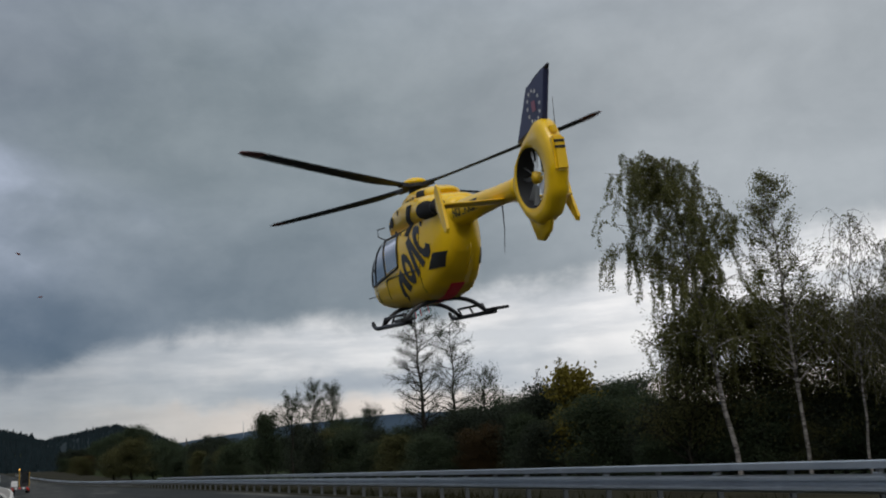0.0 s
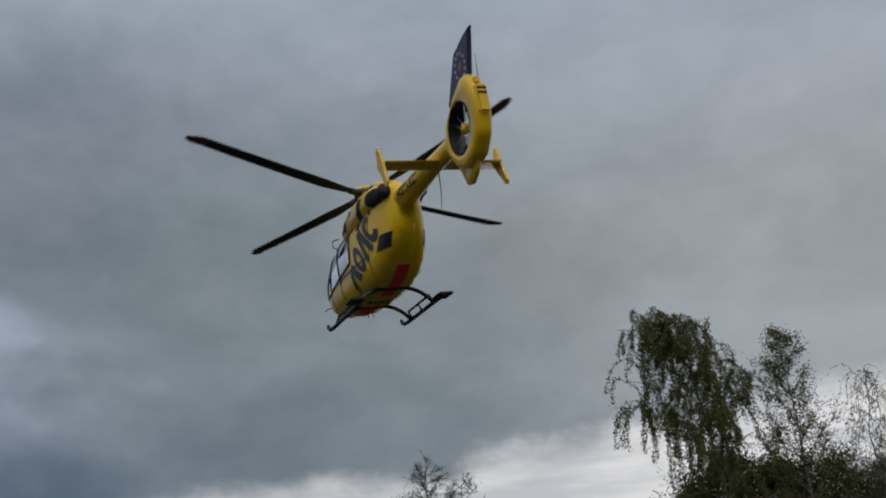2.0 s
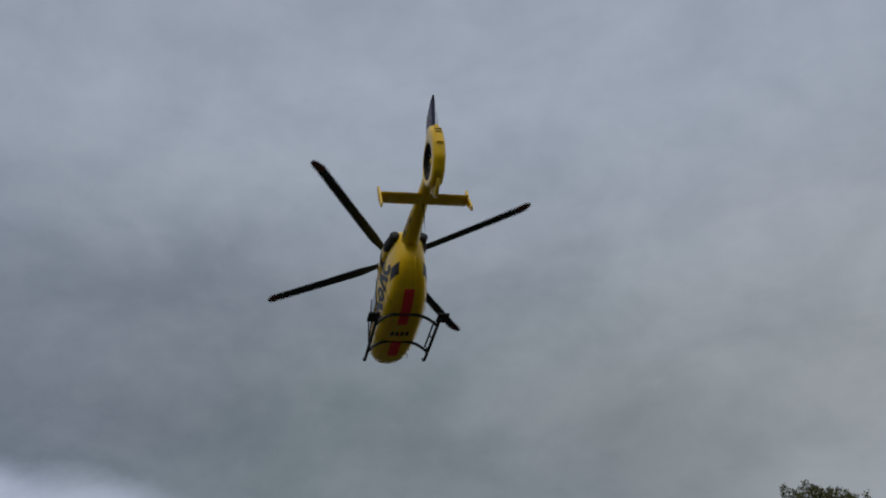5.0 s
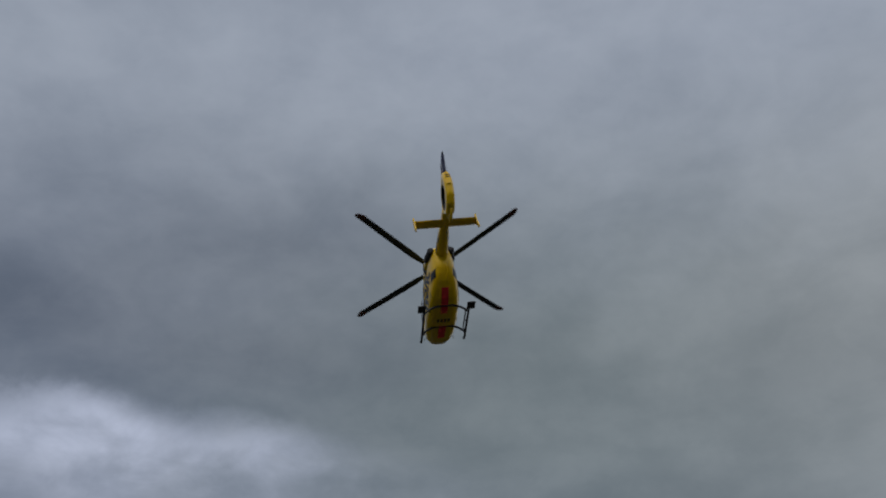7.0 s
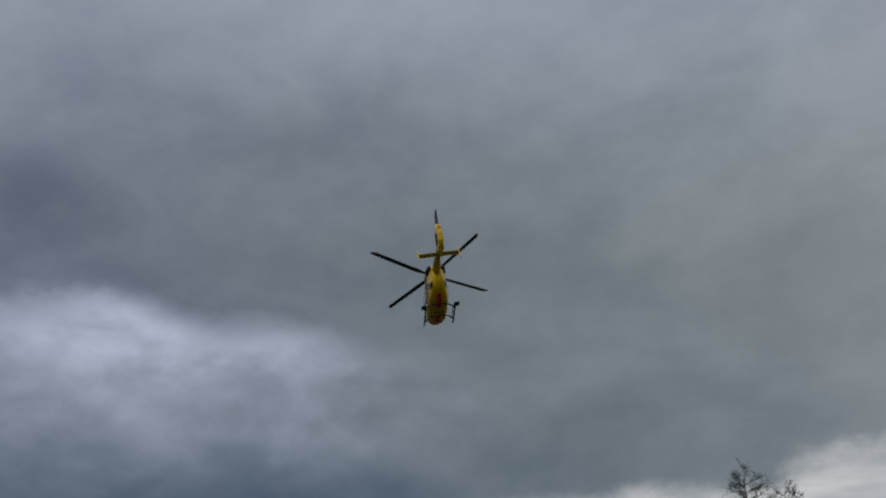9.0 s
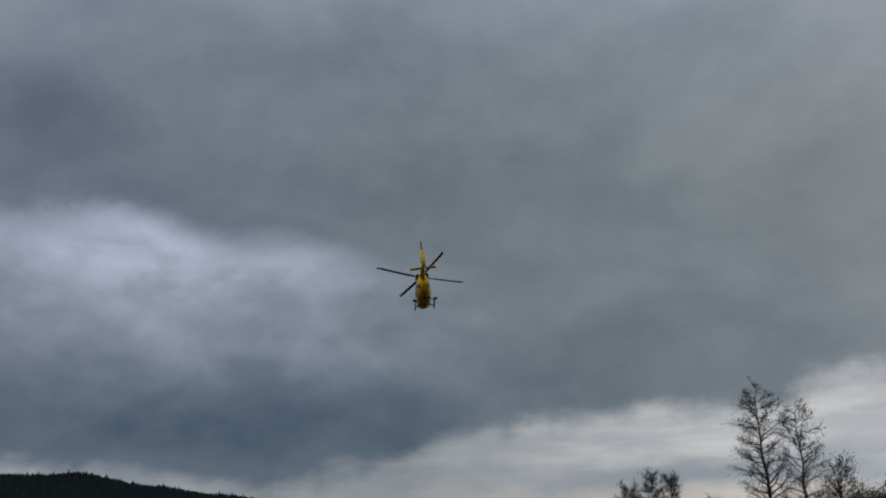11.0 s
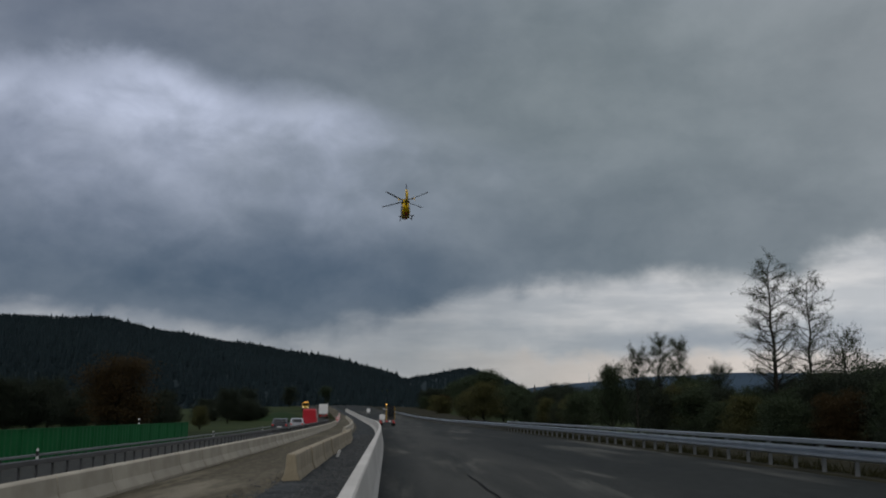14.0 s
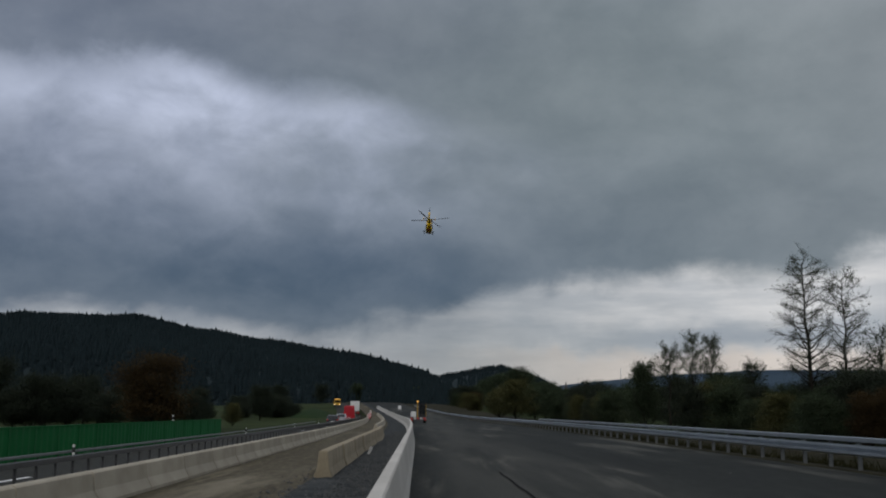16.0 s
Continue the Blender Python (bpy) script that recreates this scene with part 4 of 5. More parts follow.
def side_patch(name, rows, outline, side, mat, parent, label="", proud=0.007, n=8, m=8, over=None):
    """A piece laid on the hull's side: four corners (x, z) given in turn, filled by a grid."""
    (ax, az), (bx, bz), (cx, cz), (dx, dz) = outline
    verts, faces = [], []
    for i in range(n + 1):
        for j in range(m + 1):
            s, t = i / n, j / m
            x = (ax * (1 - s) + bx * s) * (1 - t) + (dx * (1 - s) + cx * s) * t
            z = (az * (1 - s) + bz * s) * (1 - t) + (dz * (1 - s) + cz * s) * t
            y = max(skin_y(rows, x, z), skin_y(over, x, z) if over else 0.0) + proud
            verts.append((x, side * y, z))
    k = m + 1
    faces = [(i * k + j, i * k + j + 1, (i + 1) * k + j + 1, (i + 1) * k + j) for i in range(n) for j in range(m)]
    me = mesh_of(name, verts, faces, mat, True)
    return part(name, me, None, parent, label)


def oval_patch(name, rows, cx, cz, rx, rz, side, mat, parent, label, proud=0.012):
    """A round-edged piece laid on the hull's side."""
    verts, faces = [], []
    for i in range(6):
        for j in range(20):
            a, r = j * math.pi / 10, (i + 0.02) / 5
            x, z = cx + rx * r * math.cos(a), cz + rz * r * math.sin(a)
            verts.append((x, side * (skin_y(rows, x, z) + proud - (0.04 if i < 5 else 0)), z))
        if i:
            faces += [((i - 1) * 20 + j, (i - 1) * 20 + (j + 1) % 20, i * 20 + (j + 1) % 20, i * 20 + j) for j in range(20)]
    verts = [(x, y + side * 0.042 * (1 if k < 100 else 0), z) for k, (x, y, z) in enumerate(verts)]
    return part(name, mesh_of(name, verts, faces, mat, True), None, parent, label)


def under_patch(name, rows, x0, x1, y0, y1, mat, parent, label, n=12, m=6):
    """A piece laid on the hull's underside."""
    verts = []
    for i in range(n + 1):
        x = x0 + (x1 - x0) * i / n
        w, lo, hi, e = section(rows, x)
        for j in range(m + 1):
            y = y0 + (y1 - y0) * j / m
            q = max(0.0, 1 - min(1.0, abs(y) / w) ** e) ** (1 / e)
            verts.append((x, y, (lo + hi) / 2 - (hi - lo) / 2 * q - 0.008))
    k = m + 1
    faces = [(i * k + j, i * k + j + 1, (i + 1) * k + j + 1, (i + 1) * k + j) for i in range(n) for j in range(m)]
    return part(name, mesh_of(name, verts, faces, mat, True), None, parent, label)


def arc_strokes(cx, cz, rx, rz, a0, a1, w, n=7):
    """Four-cornered pieces of a bent bar."""
    out = []
    for i in range(n):
        p, q = radians(a0 + (a1 - a0) * i / n), radians(a0 + (a1 - a0) * (i + 1) / n)
        out.append([(cx + rx * math.cos(p), cz + rz * math.sin(p)), (cx + rx * math.cos(q), cz + rz * math.sin(q)),
                    (cx + (rx - w) * math.cos(q), cz + (rz - w) * math.sin(q)), (cx + (rx - w) * math.cos(p), cz + (rz - w) * math.sin(p))])
    return out


def flat_plate(outline, thick):
    """A plate in the x-z plane with a rounded edge; outline is a list of (x, z)."""
    c = np.mean(outline, axis=0)
    rings = []
    for y, s in ((-thick / 2, 0.94), (-thick * 0.3, 0.99), (thick * 0.3, 0.99), (thick / 2, 0.94)):
        rings.append([(c[0] + (x - c[0]) * s, y, c[1] + (z - c[1]) * s) for x, z in outline])
    return loft(rings)


FAN_X, FAN_Z = -6.25, -1.06


def build_tail(heli):
    # the shroud of the tail fan: a flat-sided ring, pointed at the top and cut straight at the rear
    n = 48
    corners = [(0.80, -0.02), (0.62, 0.34), (0.10, 0.72), (-0.42, 0.94), (-0.60, 0.90), (-0.86, 0.42), (-0.88, 0.02), (-0.74, -0.42), (-0.42, -0.74), (0.0, -0.84), (0.42, -0.66), (0.72, -0.30)]
    turns = [math.atan2(z, x) % (2 * math.pi) for x, z in corners]
    order = sorted(range(12), key=lambda k: turns[k])
    outer, inner = [], []
    for k in range(n):
        a = 2 * math.pi * k / n
        for i in range(12):
            p, q = corners[order[i]], corners[order[(i + 1) % 12]]
            ex, ez = q[0] - p[0], q[1] - p[1]
            den = math.cos(a) * ez - math.sin(a) * ex
            hit = (p[0] * ez - p[1] * ex) / den if abs(den) > 1e-9 else -1
            f = ((hit * math.cos(a) - p[0]) * ex + (hit * math.sin(a) - p[1]) * ez) / (ex * ex + ez * ez)
            if hit > 0 and -1e-6 <= f <= 1 + 1e-6:
                r = hit
        outer.append((FAN_X + r * math.cos(a), FAN_Z + r * math.sin(a)))
        inner.append((FAN_X + 0.53 * math.cos(a), FAN_Z + 0.53 * math.sin(a)))

    def ring_at(line, y, k=1.0):
        return [(FAN_X + (x - FAN_X) * k, y, FAN_Z + (z - FAN_Z) * k) for x, z in line]

    rings = [ring_at(inner, -0.16), ring_at(inner, -0.185, 1.05), ring_at(outer, -0.175, 0.90), ring_at(outer, -0.13, 0.97), ring_at(outer, -0.06, 1.0), ring_at(outer, 0.06, 1.0), ring_at(outer, 0.13, 0.97), ring_at(outer, 0.175, 0.90),
             ring_at(inner, 0.185, 1.05), ring_at(inner, 0.16), ring_at(inner, 0.0, 1.0), ring_at(inner, -0.16)]
    v, f = loft(rings, False)
    shroud = part("fan_shroud", mesh_of("fan_shroud", v, f, M_YELLOW, True), None, heli, "flat-sided yellow ring round the tail fan")
    v, f = loft([[(x, y, z) for x, z in inner] for y in (-0.175, 0.175)], False)
    part("duct_lining", mesh_of("duct_lining", [(FAN_X + (p[0] - FAN_X) * 0.992, p[1], FAN_Z + (p[2] - FAN_Z) * 0.992) for p in v], f, M_DARK, True), None, shroud, "black lining of the fan duct")
    # tail box behind the ring with its lamp
    part("tail_box", boxes((-7.16, -6.90, -0.12, 0.12, -1.12, -0.52), bevel=0.04), M_YELLOW, heli)
    part("tail_light", boxes((-7.05, -6.88, -0.06, 0.06, -0.46, -0.32), bevel=0.02), M_YELLOW, heli, "small yellow lamp housing")
    for z in (-0.62, -0.72):
        part("vent_slot", boxes((-7.17, -7.14, -0.09, 0.09, z - 0.02, z + 0.02)), M_DARK, heli)
    v, f = flat_plate([(-5.70, -0.34), (-6.80, -0.16), (-7.11, 0.64), (-7.0, 0.66), (-6.34, 0.52)], 0.11)
    fin = part("upper_fin", mesh_of("upper_fin", v, f, M_NAVY), None, heli, "dark blue swept fin")
    part("fin_tip", tubes("fin_tip", [([(-6.60, 0, 0.56), (-6.9, 0, 0.63), (-7.12, 0, 0.66), (-7.18, 0, 0.69)], [0.05, 0.045, 0.04, 0.02])], M_SKID), None, fin, "black antenna on the fin tip")
    for side in (1, -1):
        for k in range(12):
            a = k * math.pi / 6
            x, z = -6.56 + 0.23 * math.cos(a), 0.13 + 0.27 * math.sin(a)
            pts = [(x + (0.046 if i % 2 == 0 else 0.024) * math.cos(i * math.pi / 5 + 1.57), side * 0.066, z + (0.046 if i % 2 == 0 else 0.024) * math.sin(i * math.pi / 5 + 1.57)) for i in range(10)]
            part("star", mesh_of("star", pts, [tuple(range(10))], M_STAR), None, fin)
        v = [(-6.63, side * 0.066, 0.04), (-6.49, side * 0.066, 0.04), (-6.49, side * 0.066, 0.22), (-6.63, side * 0.066, 0.22)]
        part("fin_mark", mesh_of("fin_mark", v, [(0, 1, 2, 3)], M_EMBLEM), None, fin, "small dull red mark")
    v, f = flat_plate([(-5.66, -1.62), (-6.62, -1.66), (-6.40, -2.02), (-6.12, -2.16), (-5.92, -2.12)], 0.09)
    part("lower_fin", mesh_of("lower_fin", v, f, M_YELLOW, True), None, heli)
    # tailplane with end plates
    prof = [(0.28, 0.0), (0.20, 0.035), (0.0, 0.045), (-0.18, 0.025), (-0.26, 0.0), (-0.18, -0.02), (0.0, -0.03), (0.20, -0.025)]
    v, f = loft([[(-4.78 + x, y, -1.20 + z) for x, z in prof] for y in (-1.30, -0.6, 0, 0.6, 1.30)])
    part("tailplane", mesh_of("tailplane", v, f, M_YELLOW, True), None, heli)
    for side in (1, -1):
        line = [(-4.50, -1.20), (-4.58, -0.86), (-4.72, -0.78), (-4.84, -0.84), (-4.98, -1.22), (-5.20, -1.66), (-5.12, -1.74), (-5.00, -1.72), (-4.64, -1.34)]
        v, f = flat_plate(line, 0.055)
        v = [(-4.80 + (x + 4.80) * 0.68, side * 1.32 + y + side * 0.05 * abs(z + 1.2), z) for x, y, z in v]
        part("end_plate", mesh_of("end_plate", v, f, M_YELLOW), None, heli)
    # the fan itself
    bm = bmesh.new()
    bmesh.ops.create_cone(bm, cap_ends=True, segments=20, radius1=0.125, radius2=0.09, depth=0.15, matrix=Matrix.Rotation(math.pi / 2, 4, "X"))
    bmesh.ops.bevel(bm, geom=bm.edges[:], offset=0.02, segments=2, affect="EDGES")
    fan = part("tail_rotor", bm, M_YELLOW, heli, "yellow hub of the ten-bladed tail fan", True)
    fan.location = (FAN_X, 0.02, FAN_Z)
    verts, faces = loft([[(r, dx * math.cos(t) - dy * math.sin(t), dx * math.sin(t) + dy * math.cos(t)) for dx, dy in ((-0.045, 0.0), (0.0, 0.014), (0.045, 0.0), (0.0, -0.006))] for r, t in ((0.15, 1.0), (0.3, 0.8), (0.50, 0.6))])
    blade = mesh_of("fan_blade", [(a, b2, c2) for a, b2, c2 in verts], faces, M_METAL)
    for k in range(10):
        p = part("fan_blade", blade, None, fan)
        p.matrix_basis = Matrix.Rotation(radians(k * 36 + (7 if k % 2 else -5)), 4, "Y")
    for k in range(3):
        a = radians(90 + k * 120)
        part("fan_strut", tubes("fan_strut", [([(FAN_X + 0.1 * math.cos(a), -0.10, FAN_Z + 0.1 * math.sin(a)), (FAN_X + 0.53 * math.cos(a), -0.10, FAN_Z + 0.53 * math.sin(a))], 0.025)], M_DARK), None, shroud)
    return fan


def build_rotor(heli):
    bm = bmesh.new()
    for r0, r1, z0, z1 in ((0.17, 0.15, -0.18, 0.02), (0.30, 0.30, -0.03, 0.05)):
        bmesh.ops.create_cone(bm, cap_ends=True, segments=20, radius1=r0, radius2=r1, depth=z1 - z0, matrix=Matrix.Translation((0, 0, (z0 + z1) / 2)))
    for k in range(4):
        m = Matrix.Rotation(k * math.pi / 2, 4, "Z")
        r = bmesh.ops.create_cube(bm, size=1, matrix=m @ Matrix.Translation((0.32, 0, 0.01)) @ Matrix.Diagonal((0.42, 0.16, 0.09, 1)))
    rotor = part("main_rotor", bm, M_SKID, heli, "black four-bladed rotor hub")
    cap = bmesh.new()
    bmesh.ops.create_uvsphere(cap, u_segments=20, v_segments=10, radius=1, matrix=Matrix.Translation((0, 0, 0.10)) @ Matrix.Diagonal((0.29, 0.29, 0.12, 1)))
    part("hub_cap", cap, M_YELLOW, rotor, "yellow hub cap", True)
    prof = [(0.12, 0.0), (0.07, 0.022), (0.0, 0.024), (-0.10, 0.010), (-0.21, 0.0), (-0.10, -0.006), (0.0, -0.012), (0.07, -0.010)]

    def cut(r0, r1, n=12):
        rings = []
        for i in range(n + 1):
            r = r0 + (r1 - r0) * i / n
            chord = float(np.interp(r, [0.4, 0.9, 1.3, 4.75, 4.95, 5.1], [0.45, 0.75, 1.0, 1.0, 0.85, 0.35]))
            thick = float(np.interp(r, [0.4, 1.0, 1.6], [2.4, 1.5, 1.0]))
            twist = radians(float(np.interp(r, [0.5, 5.1], [11, 2])))
            sweep = -float(np.interp(r, [4.75, 5.1], [0.0, 0.09]))
            z = 0.25 * (r / 5.1) ** 1.3 + 0.01
            rings.append([(r, chord * x * math.cos(twist) - thick * t * math.sin(twist) + sweep, chord * x * math.sin(twist) + thick * t * math.cos(twist) + z) for x, t in prof])
        return loft(rings)

    v, f = cut(0.42, 4.60, 18)
    blade = mesh_of("blade", v, f, M_BLADE, True)
    v, f = cut(4.60, 5.10, 6)
    tip = mesh_of("blade_tip", v, f, M_TIP, True)
    for k in range(4):
        for name, me in (("blade", blade), ("blade_tip", tip)):
            p = part(name, me, None, rotor)
            p.matrix_basis = Matrix.Rotation(k * math.pi / 2, 4, "Z")
    return rotor


def build_skids(heli):
    for side in (1, -1):
        y = side * 1.0
        pts = [(-1.30, y, -3.13), (-0.5, y, -3.13), (0.5, y, -3.13), (1.10, y, -3.13), (1.32, y, -3.11), (1.45, y, -3.04), (1.50, y, -2.96)]
        skid = part("skid", tubes("skid", [(pts, [0.05] * 6 + [0.04])], M_SKID, 10), None, heli, "black skid tube")
        paw = boxes((-1.48, -0.98, y - 0.08, y + 0.28, -3.10, -3.04) if side > 0 else (-1.48, -0.98, y - 0.28, y + 0.08, -3.10, -3.04), bevel=0.012)
        part("skid_plate", paw, M_SKID, skid, "flat black plate at the skid's rear end")
        part("step_tube", tubes("step_tube", [([(-0.80, side * 0.93, -2.93), (0.72, side * 0.93, -2.93)], 0.03)], M_SKID, 8), None, heli)
        for x in (-0.80, 0.0, 0.72):
            part("step_bracket", tubes("step_bracket", [([(x, side * 0.93, -2.93), (x, y, -3.08)], 0.025)], M_SKID, 6), None, heli)
    for x in (-0.85, 0.78):
        line = []
        for k in range(17):
            y = -1.0 + 2.0 * k / 16
            line.append((x, y, -2.71 - 0.42 * abs(y) ** 3.0))
        part("cross_tube", tubes("cross_tube", [(line, 0.05)], M_SKID, 10), None, heli, "arched black cross tube")


def build_helicopter():
    heli = tagged(new("helicopter"), "yellow twin-engined rescue helicopter in flight with black rotor blades", "helicopter")
    pod = part("fuselage", hull("fuselage", POD, M_YELLOW, 40), None, heli, "glossy yellow rounded cabin pod")
    part("tail_boom", hull("tail_boom", BOOM, M_YELLOW, 12), None, heli)
    cowl = part("engine_cowling", hull("engine_cowling", COWL, M_YELLOW, 22), None, heli)
    hood = part("mast_fairing", hull("mast_fairing", MAST_HOOD, M_YELLOW, 16), None, heli, "yellow hood under the rotor")
    part("mast_collar", tubes("mast_collar", [([(0, 0, -0.30), (0, 0, -0.20), (0, 0, -0.12)], [0.26, 0.20, 0.15])], M_SKID, 20), None, heli)
    part("mast", tubes("mast", [([(0, 0, -0.4), (0, 0, 0.0)], 0.07)], M_METAL, 12), None, heli)
    for side in (1, -1):
        # engine intakes and exhaust openings
        oval_patch("exhaust", COWL, -2.06, -0.86, 0.35, 0.20, side, M_DARK, cowl, "dark oval exhaust opening")
        pipe = tubes("exhaust_pipe", [([(-2.05, side * 0.36, -0.86), (-2.35, side * 0.44, -0.84), (-2.48, side * 0.46, -0.83), (-2.50, side * 0.46, -0.83), (-2.36, side * 0.43, -0.84)], [0.17, 0.165, 0.16, 0.145, 0.13])], M_DARK, 16)
        part("exhaust_pipe", pipe, None, cowl, "short sooty exhaust pipe")
        oval_patch("intake", COWL, 0.30, -0.74, 0.22, 0.13, side, M_DARK, cowl, "dark oval engine intake")
        side_patch("hood_intake", MAST_HOOD, [(-1.12, -0.52), (-1.62, -0.54), (-1.60, -0.34), (-1.16, -0.28)], side, M_DARK, hood, "dark grille in the hood", 0.008)
        for k in range(4):
            x = -0.34 - 0.17 * k
            side_patch("registration_bar", MAST_HOOD, [(x, -0.52), (x - 0.11, -0.52), (x - 0.11, -0.38), (x, -0.38)], side, M_LETTER, hood, "", 0.006, 2, 2)
        side_patch("cowl_slot", COWL, [(-0.72, -1.20), (-1.02, -1.26), (-1.46, -0.62), (-1.14, -0.60)], side, M_DARK, cowl, "slanted dark slot in the cowling", 0.010, 8, 12, POD)
        # small catches and hinges along the cowling
        for x, z in ((0.62, -0.80), (0.05, -1.04), (-0.35, -0.62), (-0.42, -1.12), (-1.62, -1.08)):
            y = max(skin_y(POD, x, z), skin_y(COWL, x, z))
            part("catch", boxes((x - 0.05, x + 0.05, side * y - 0.012, side * y + 0.012, z - 0.06, z + 0.06), bevel=0.008), M_LETTER, cowl)
        # windows: windscreen half, front door, sliding door
        screen = [(2.66, -2.02), (1.78, -2.03), (1.34, -1.16), (2.05, -1.36)]
        side_patch("windscreen", POD, screen, side, M_GLASS, pod, "tinted curved windscreen half", 0.008, 12, 12)
        side_patch("door_window", POD, [(1.68, -2.02), (0.78, -1.92), (0.80, -1.13), (1.26, -1.12)], side, M_GLASS, pod, "tinted door window", 0.008)
        side_patch("cabin_window", POD, [(0.66, -1.90), (-0.14, -1.80), (-0.20, -1.14), (0.68, -1.12)], side, M_GLASS, pod, "tinted sliding door window", 0.008)
        outlines = [((2.68, -2.05), (1.73, -2.06), (0.72, -1.96), (-0.20, -1.84)), ((1.73, -2.06), (1.60, -1.75), (1.30, -1.09)), ((0.72, -1.96), (0.74, -1.5), (0.74, -1.08)),
                    ((-0.20, -1.84), (-0.26, -1.5), (-0.26, -1.10)), ((-0.26, -1.10), (0.74, -1.08), (1.30, -1.09), (2.06, -1.33)), ((2.25, -2.05), (2.12, -1.75), (1.85, -1.28)), ((2.6, -1.76), (2.1, -1.70), (1.56, -1.68))]
        for knots in outlines:
            line = []
            for (ax, az), (cx, cz) in zip(knots, knots[1:]):
                for k in range(7):
                    x, z = ax + (cx - ax) * k / 6, az + (cz - az) * k / 6
                    line.append((x, side * (skin_y(POD, x, z) + 0.006), z))
            part("window_frame", tubes("window_frame", [(line[:1] + [q for p, q in zip(line, line[1:]) if (Vector(p) - Vector(q)).length > 1e-4], 0.026)], M_LETTER, 6), None, pod)
        # rail of the sliding door, door seam and steps on the nose
        for za, x0, x1 in ((-2.02, 0.66, -1.30), (-1.06, 0.5, -0.9)):
            line = [(x0 + (x1 - x0) * k / 10, side * (skin_y(POD, x0 + (x1 - x0) * k / 10, za) + 0.004), za) for k in range(11)]
            part("door_rail", tubes("door_rail", [(line, 0.014)], M_LETTER, 6), None, pod)
        for x in (0.72, 1.74):
            line = [(x, side * (skin_y(POD, x, -2.05 - 0.045 * k) + 0.002), -2.05 - 0.045 * k) for k in range(11)]
            part("door_seam", tubes("door_seam", [(line, 0.008)], M_LETTER, 5), None, pod)
        part("mirror", tubes("mirror", [([(1.30, side * 0.46, -1.02), (1.36, side * 0.62, -0.92), (1.36, side * 0.62, -0.74), (1.26, side * 0.46, -0.72)], 0.016)], M_LETTER, 6), None, heli, "thin wire cutter hoop")
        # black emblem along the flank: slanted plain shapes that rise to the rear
        bars = []
        top_line = [(-0.05, -2.24), (-0.38, -1.80), (-0.74, -1.45), (-1.08, -1.18), (-1.56, -1.04)]
        base_line = [(-0.26, -2.64), (-0.86, -2.36), (-1.30, -2.18), (-1.68, -1.92), (-2.06, -1.60)]
        for k, kind in enumerate(("chevron", "block", "chevron", "arc")):
            def spot(p, q, k=k):
                a = [base_line[k][i] * (1 - p) + base_line[k + 1][i] * p for i in (0, 1)]
                c = [top_line[k][i] * (1 - p) + top_line[k + 1][i] * p for i in (0, 1)]
                return (a[0] * (1 - q) + c[0] * q, a[1] * (1 - q) + c[1] * q)
            if kind == "chevron":
                shapes = [((-0.06, 0.0), (0.28, 0.0), (0.66, 1.0), (0.28, 1.0)), ((0.66, 0.0), (1.02, 0.0), (0.80, 1.0), (0.44, 1.0))]
            elif kind == "block":
                shapes = arc_strokes(0.48, 0.5, 0.46, 0.54, 0, 360, 0.27, 12)
            else:
                shapes = arc_strokes(0.50, 0.5, 0.52, 0.56, 42, 318, 0.29, 9)
            bars += [[spot(*c) for c in o] for o in shapes]
        for o in bars:
            side_patch("emblem_bar", POD, o, side, M_LETTER, pod, "", 0.010, 4, 4, COWL)
        side_patch("rear_panel", POD, [(-2.0, -1.76), (-2.42, -1.79), (-2.20, -2.10), (-1.75, -2.09)], side, M_LETTER, pod, "black square rear window", 0.009)
        # mirror and handle
        part("door_handle", boxes((0.62, 0.74, side * skin_y(POD, 0.68, -2.05) - 0.02, side * skin_y(POD, 0.68, -2.05) + 0.02, -2.07, -2.04)), M_LETTER, pod)
        part("pitot_tube", tubes("pitot_tube", [([(2.3, side * 0.52, -2.30), (2.3, side * 0.70, -2.32), (2.55, side * 0.70, -2.32)], 0.012)], M_SKID, 6), None, heli)
        # word along the tail boom
        cu = bpy.data.curves.new("lettering", "FONT")
        cu.body, cu.size, cu.align_x, cu.align_y, cu.extrude = "NOTARZT", 0.28, "CENTER", "CENTER", 0.003
        cu.offset = 0.010
        tmp = new("lettering", cu)
        bpy.context.view_layer.update()
        me = bpy.data.meshes.new_from_object(tmp.evaluated_get(bpy.context.evaluated_depsgraph_get()))
        bpy.data.objects.remove(tmp)
        me.materials.clear()
        me.materials.append(M_LETTER)
        for v in me.vertices:
            x, z = -3.32 - side * v.co.x * 0.92, -1.075 + v.co.y
            v.co = (x, side * (skin_y(BOOM, x, z) + 0.006 + v.co.z), z)
        part("lettering", me, None, heli, "black word on the tail boom")
    under_patch("red_panel", POD, -1.86, -0.30, -0.15, 0.17, M_RED, pod, "red day-glow panel under the rear", 18)
    under_patch("red_panel", POD, 0.72, 1.75, -0.17, 0.17, M_RED, pod, "red day-glow panel under the belly")
    for k in range(4):
        under_patch("belly_mark", POD, 0.14, 0.38, -0.30 + 0.16 * k, -0.20 + 0.16 * k, M_LETTER, pod, "", 4, 4)
    # seams round the rear clamshell doors
    for side in (1, -1):
        line = []
        for k in range(13):
            x, z = -1.30 - 0.02 * k, -2.55 + 0.115 * k
            line.append((x, side * (skin_y(POD, x, z) + 0.001), z))
        part("door_seam", tubes("door_seam", [(line, 0.007)], M_LETTER, 5), None, pod)
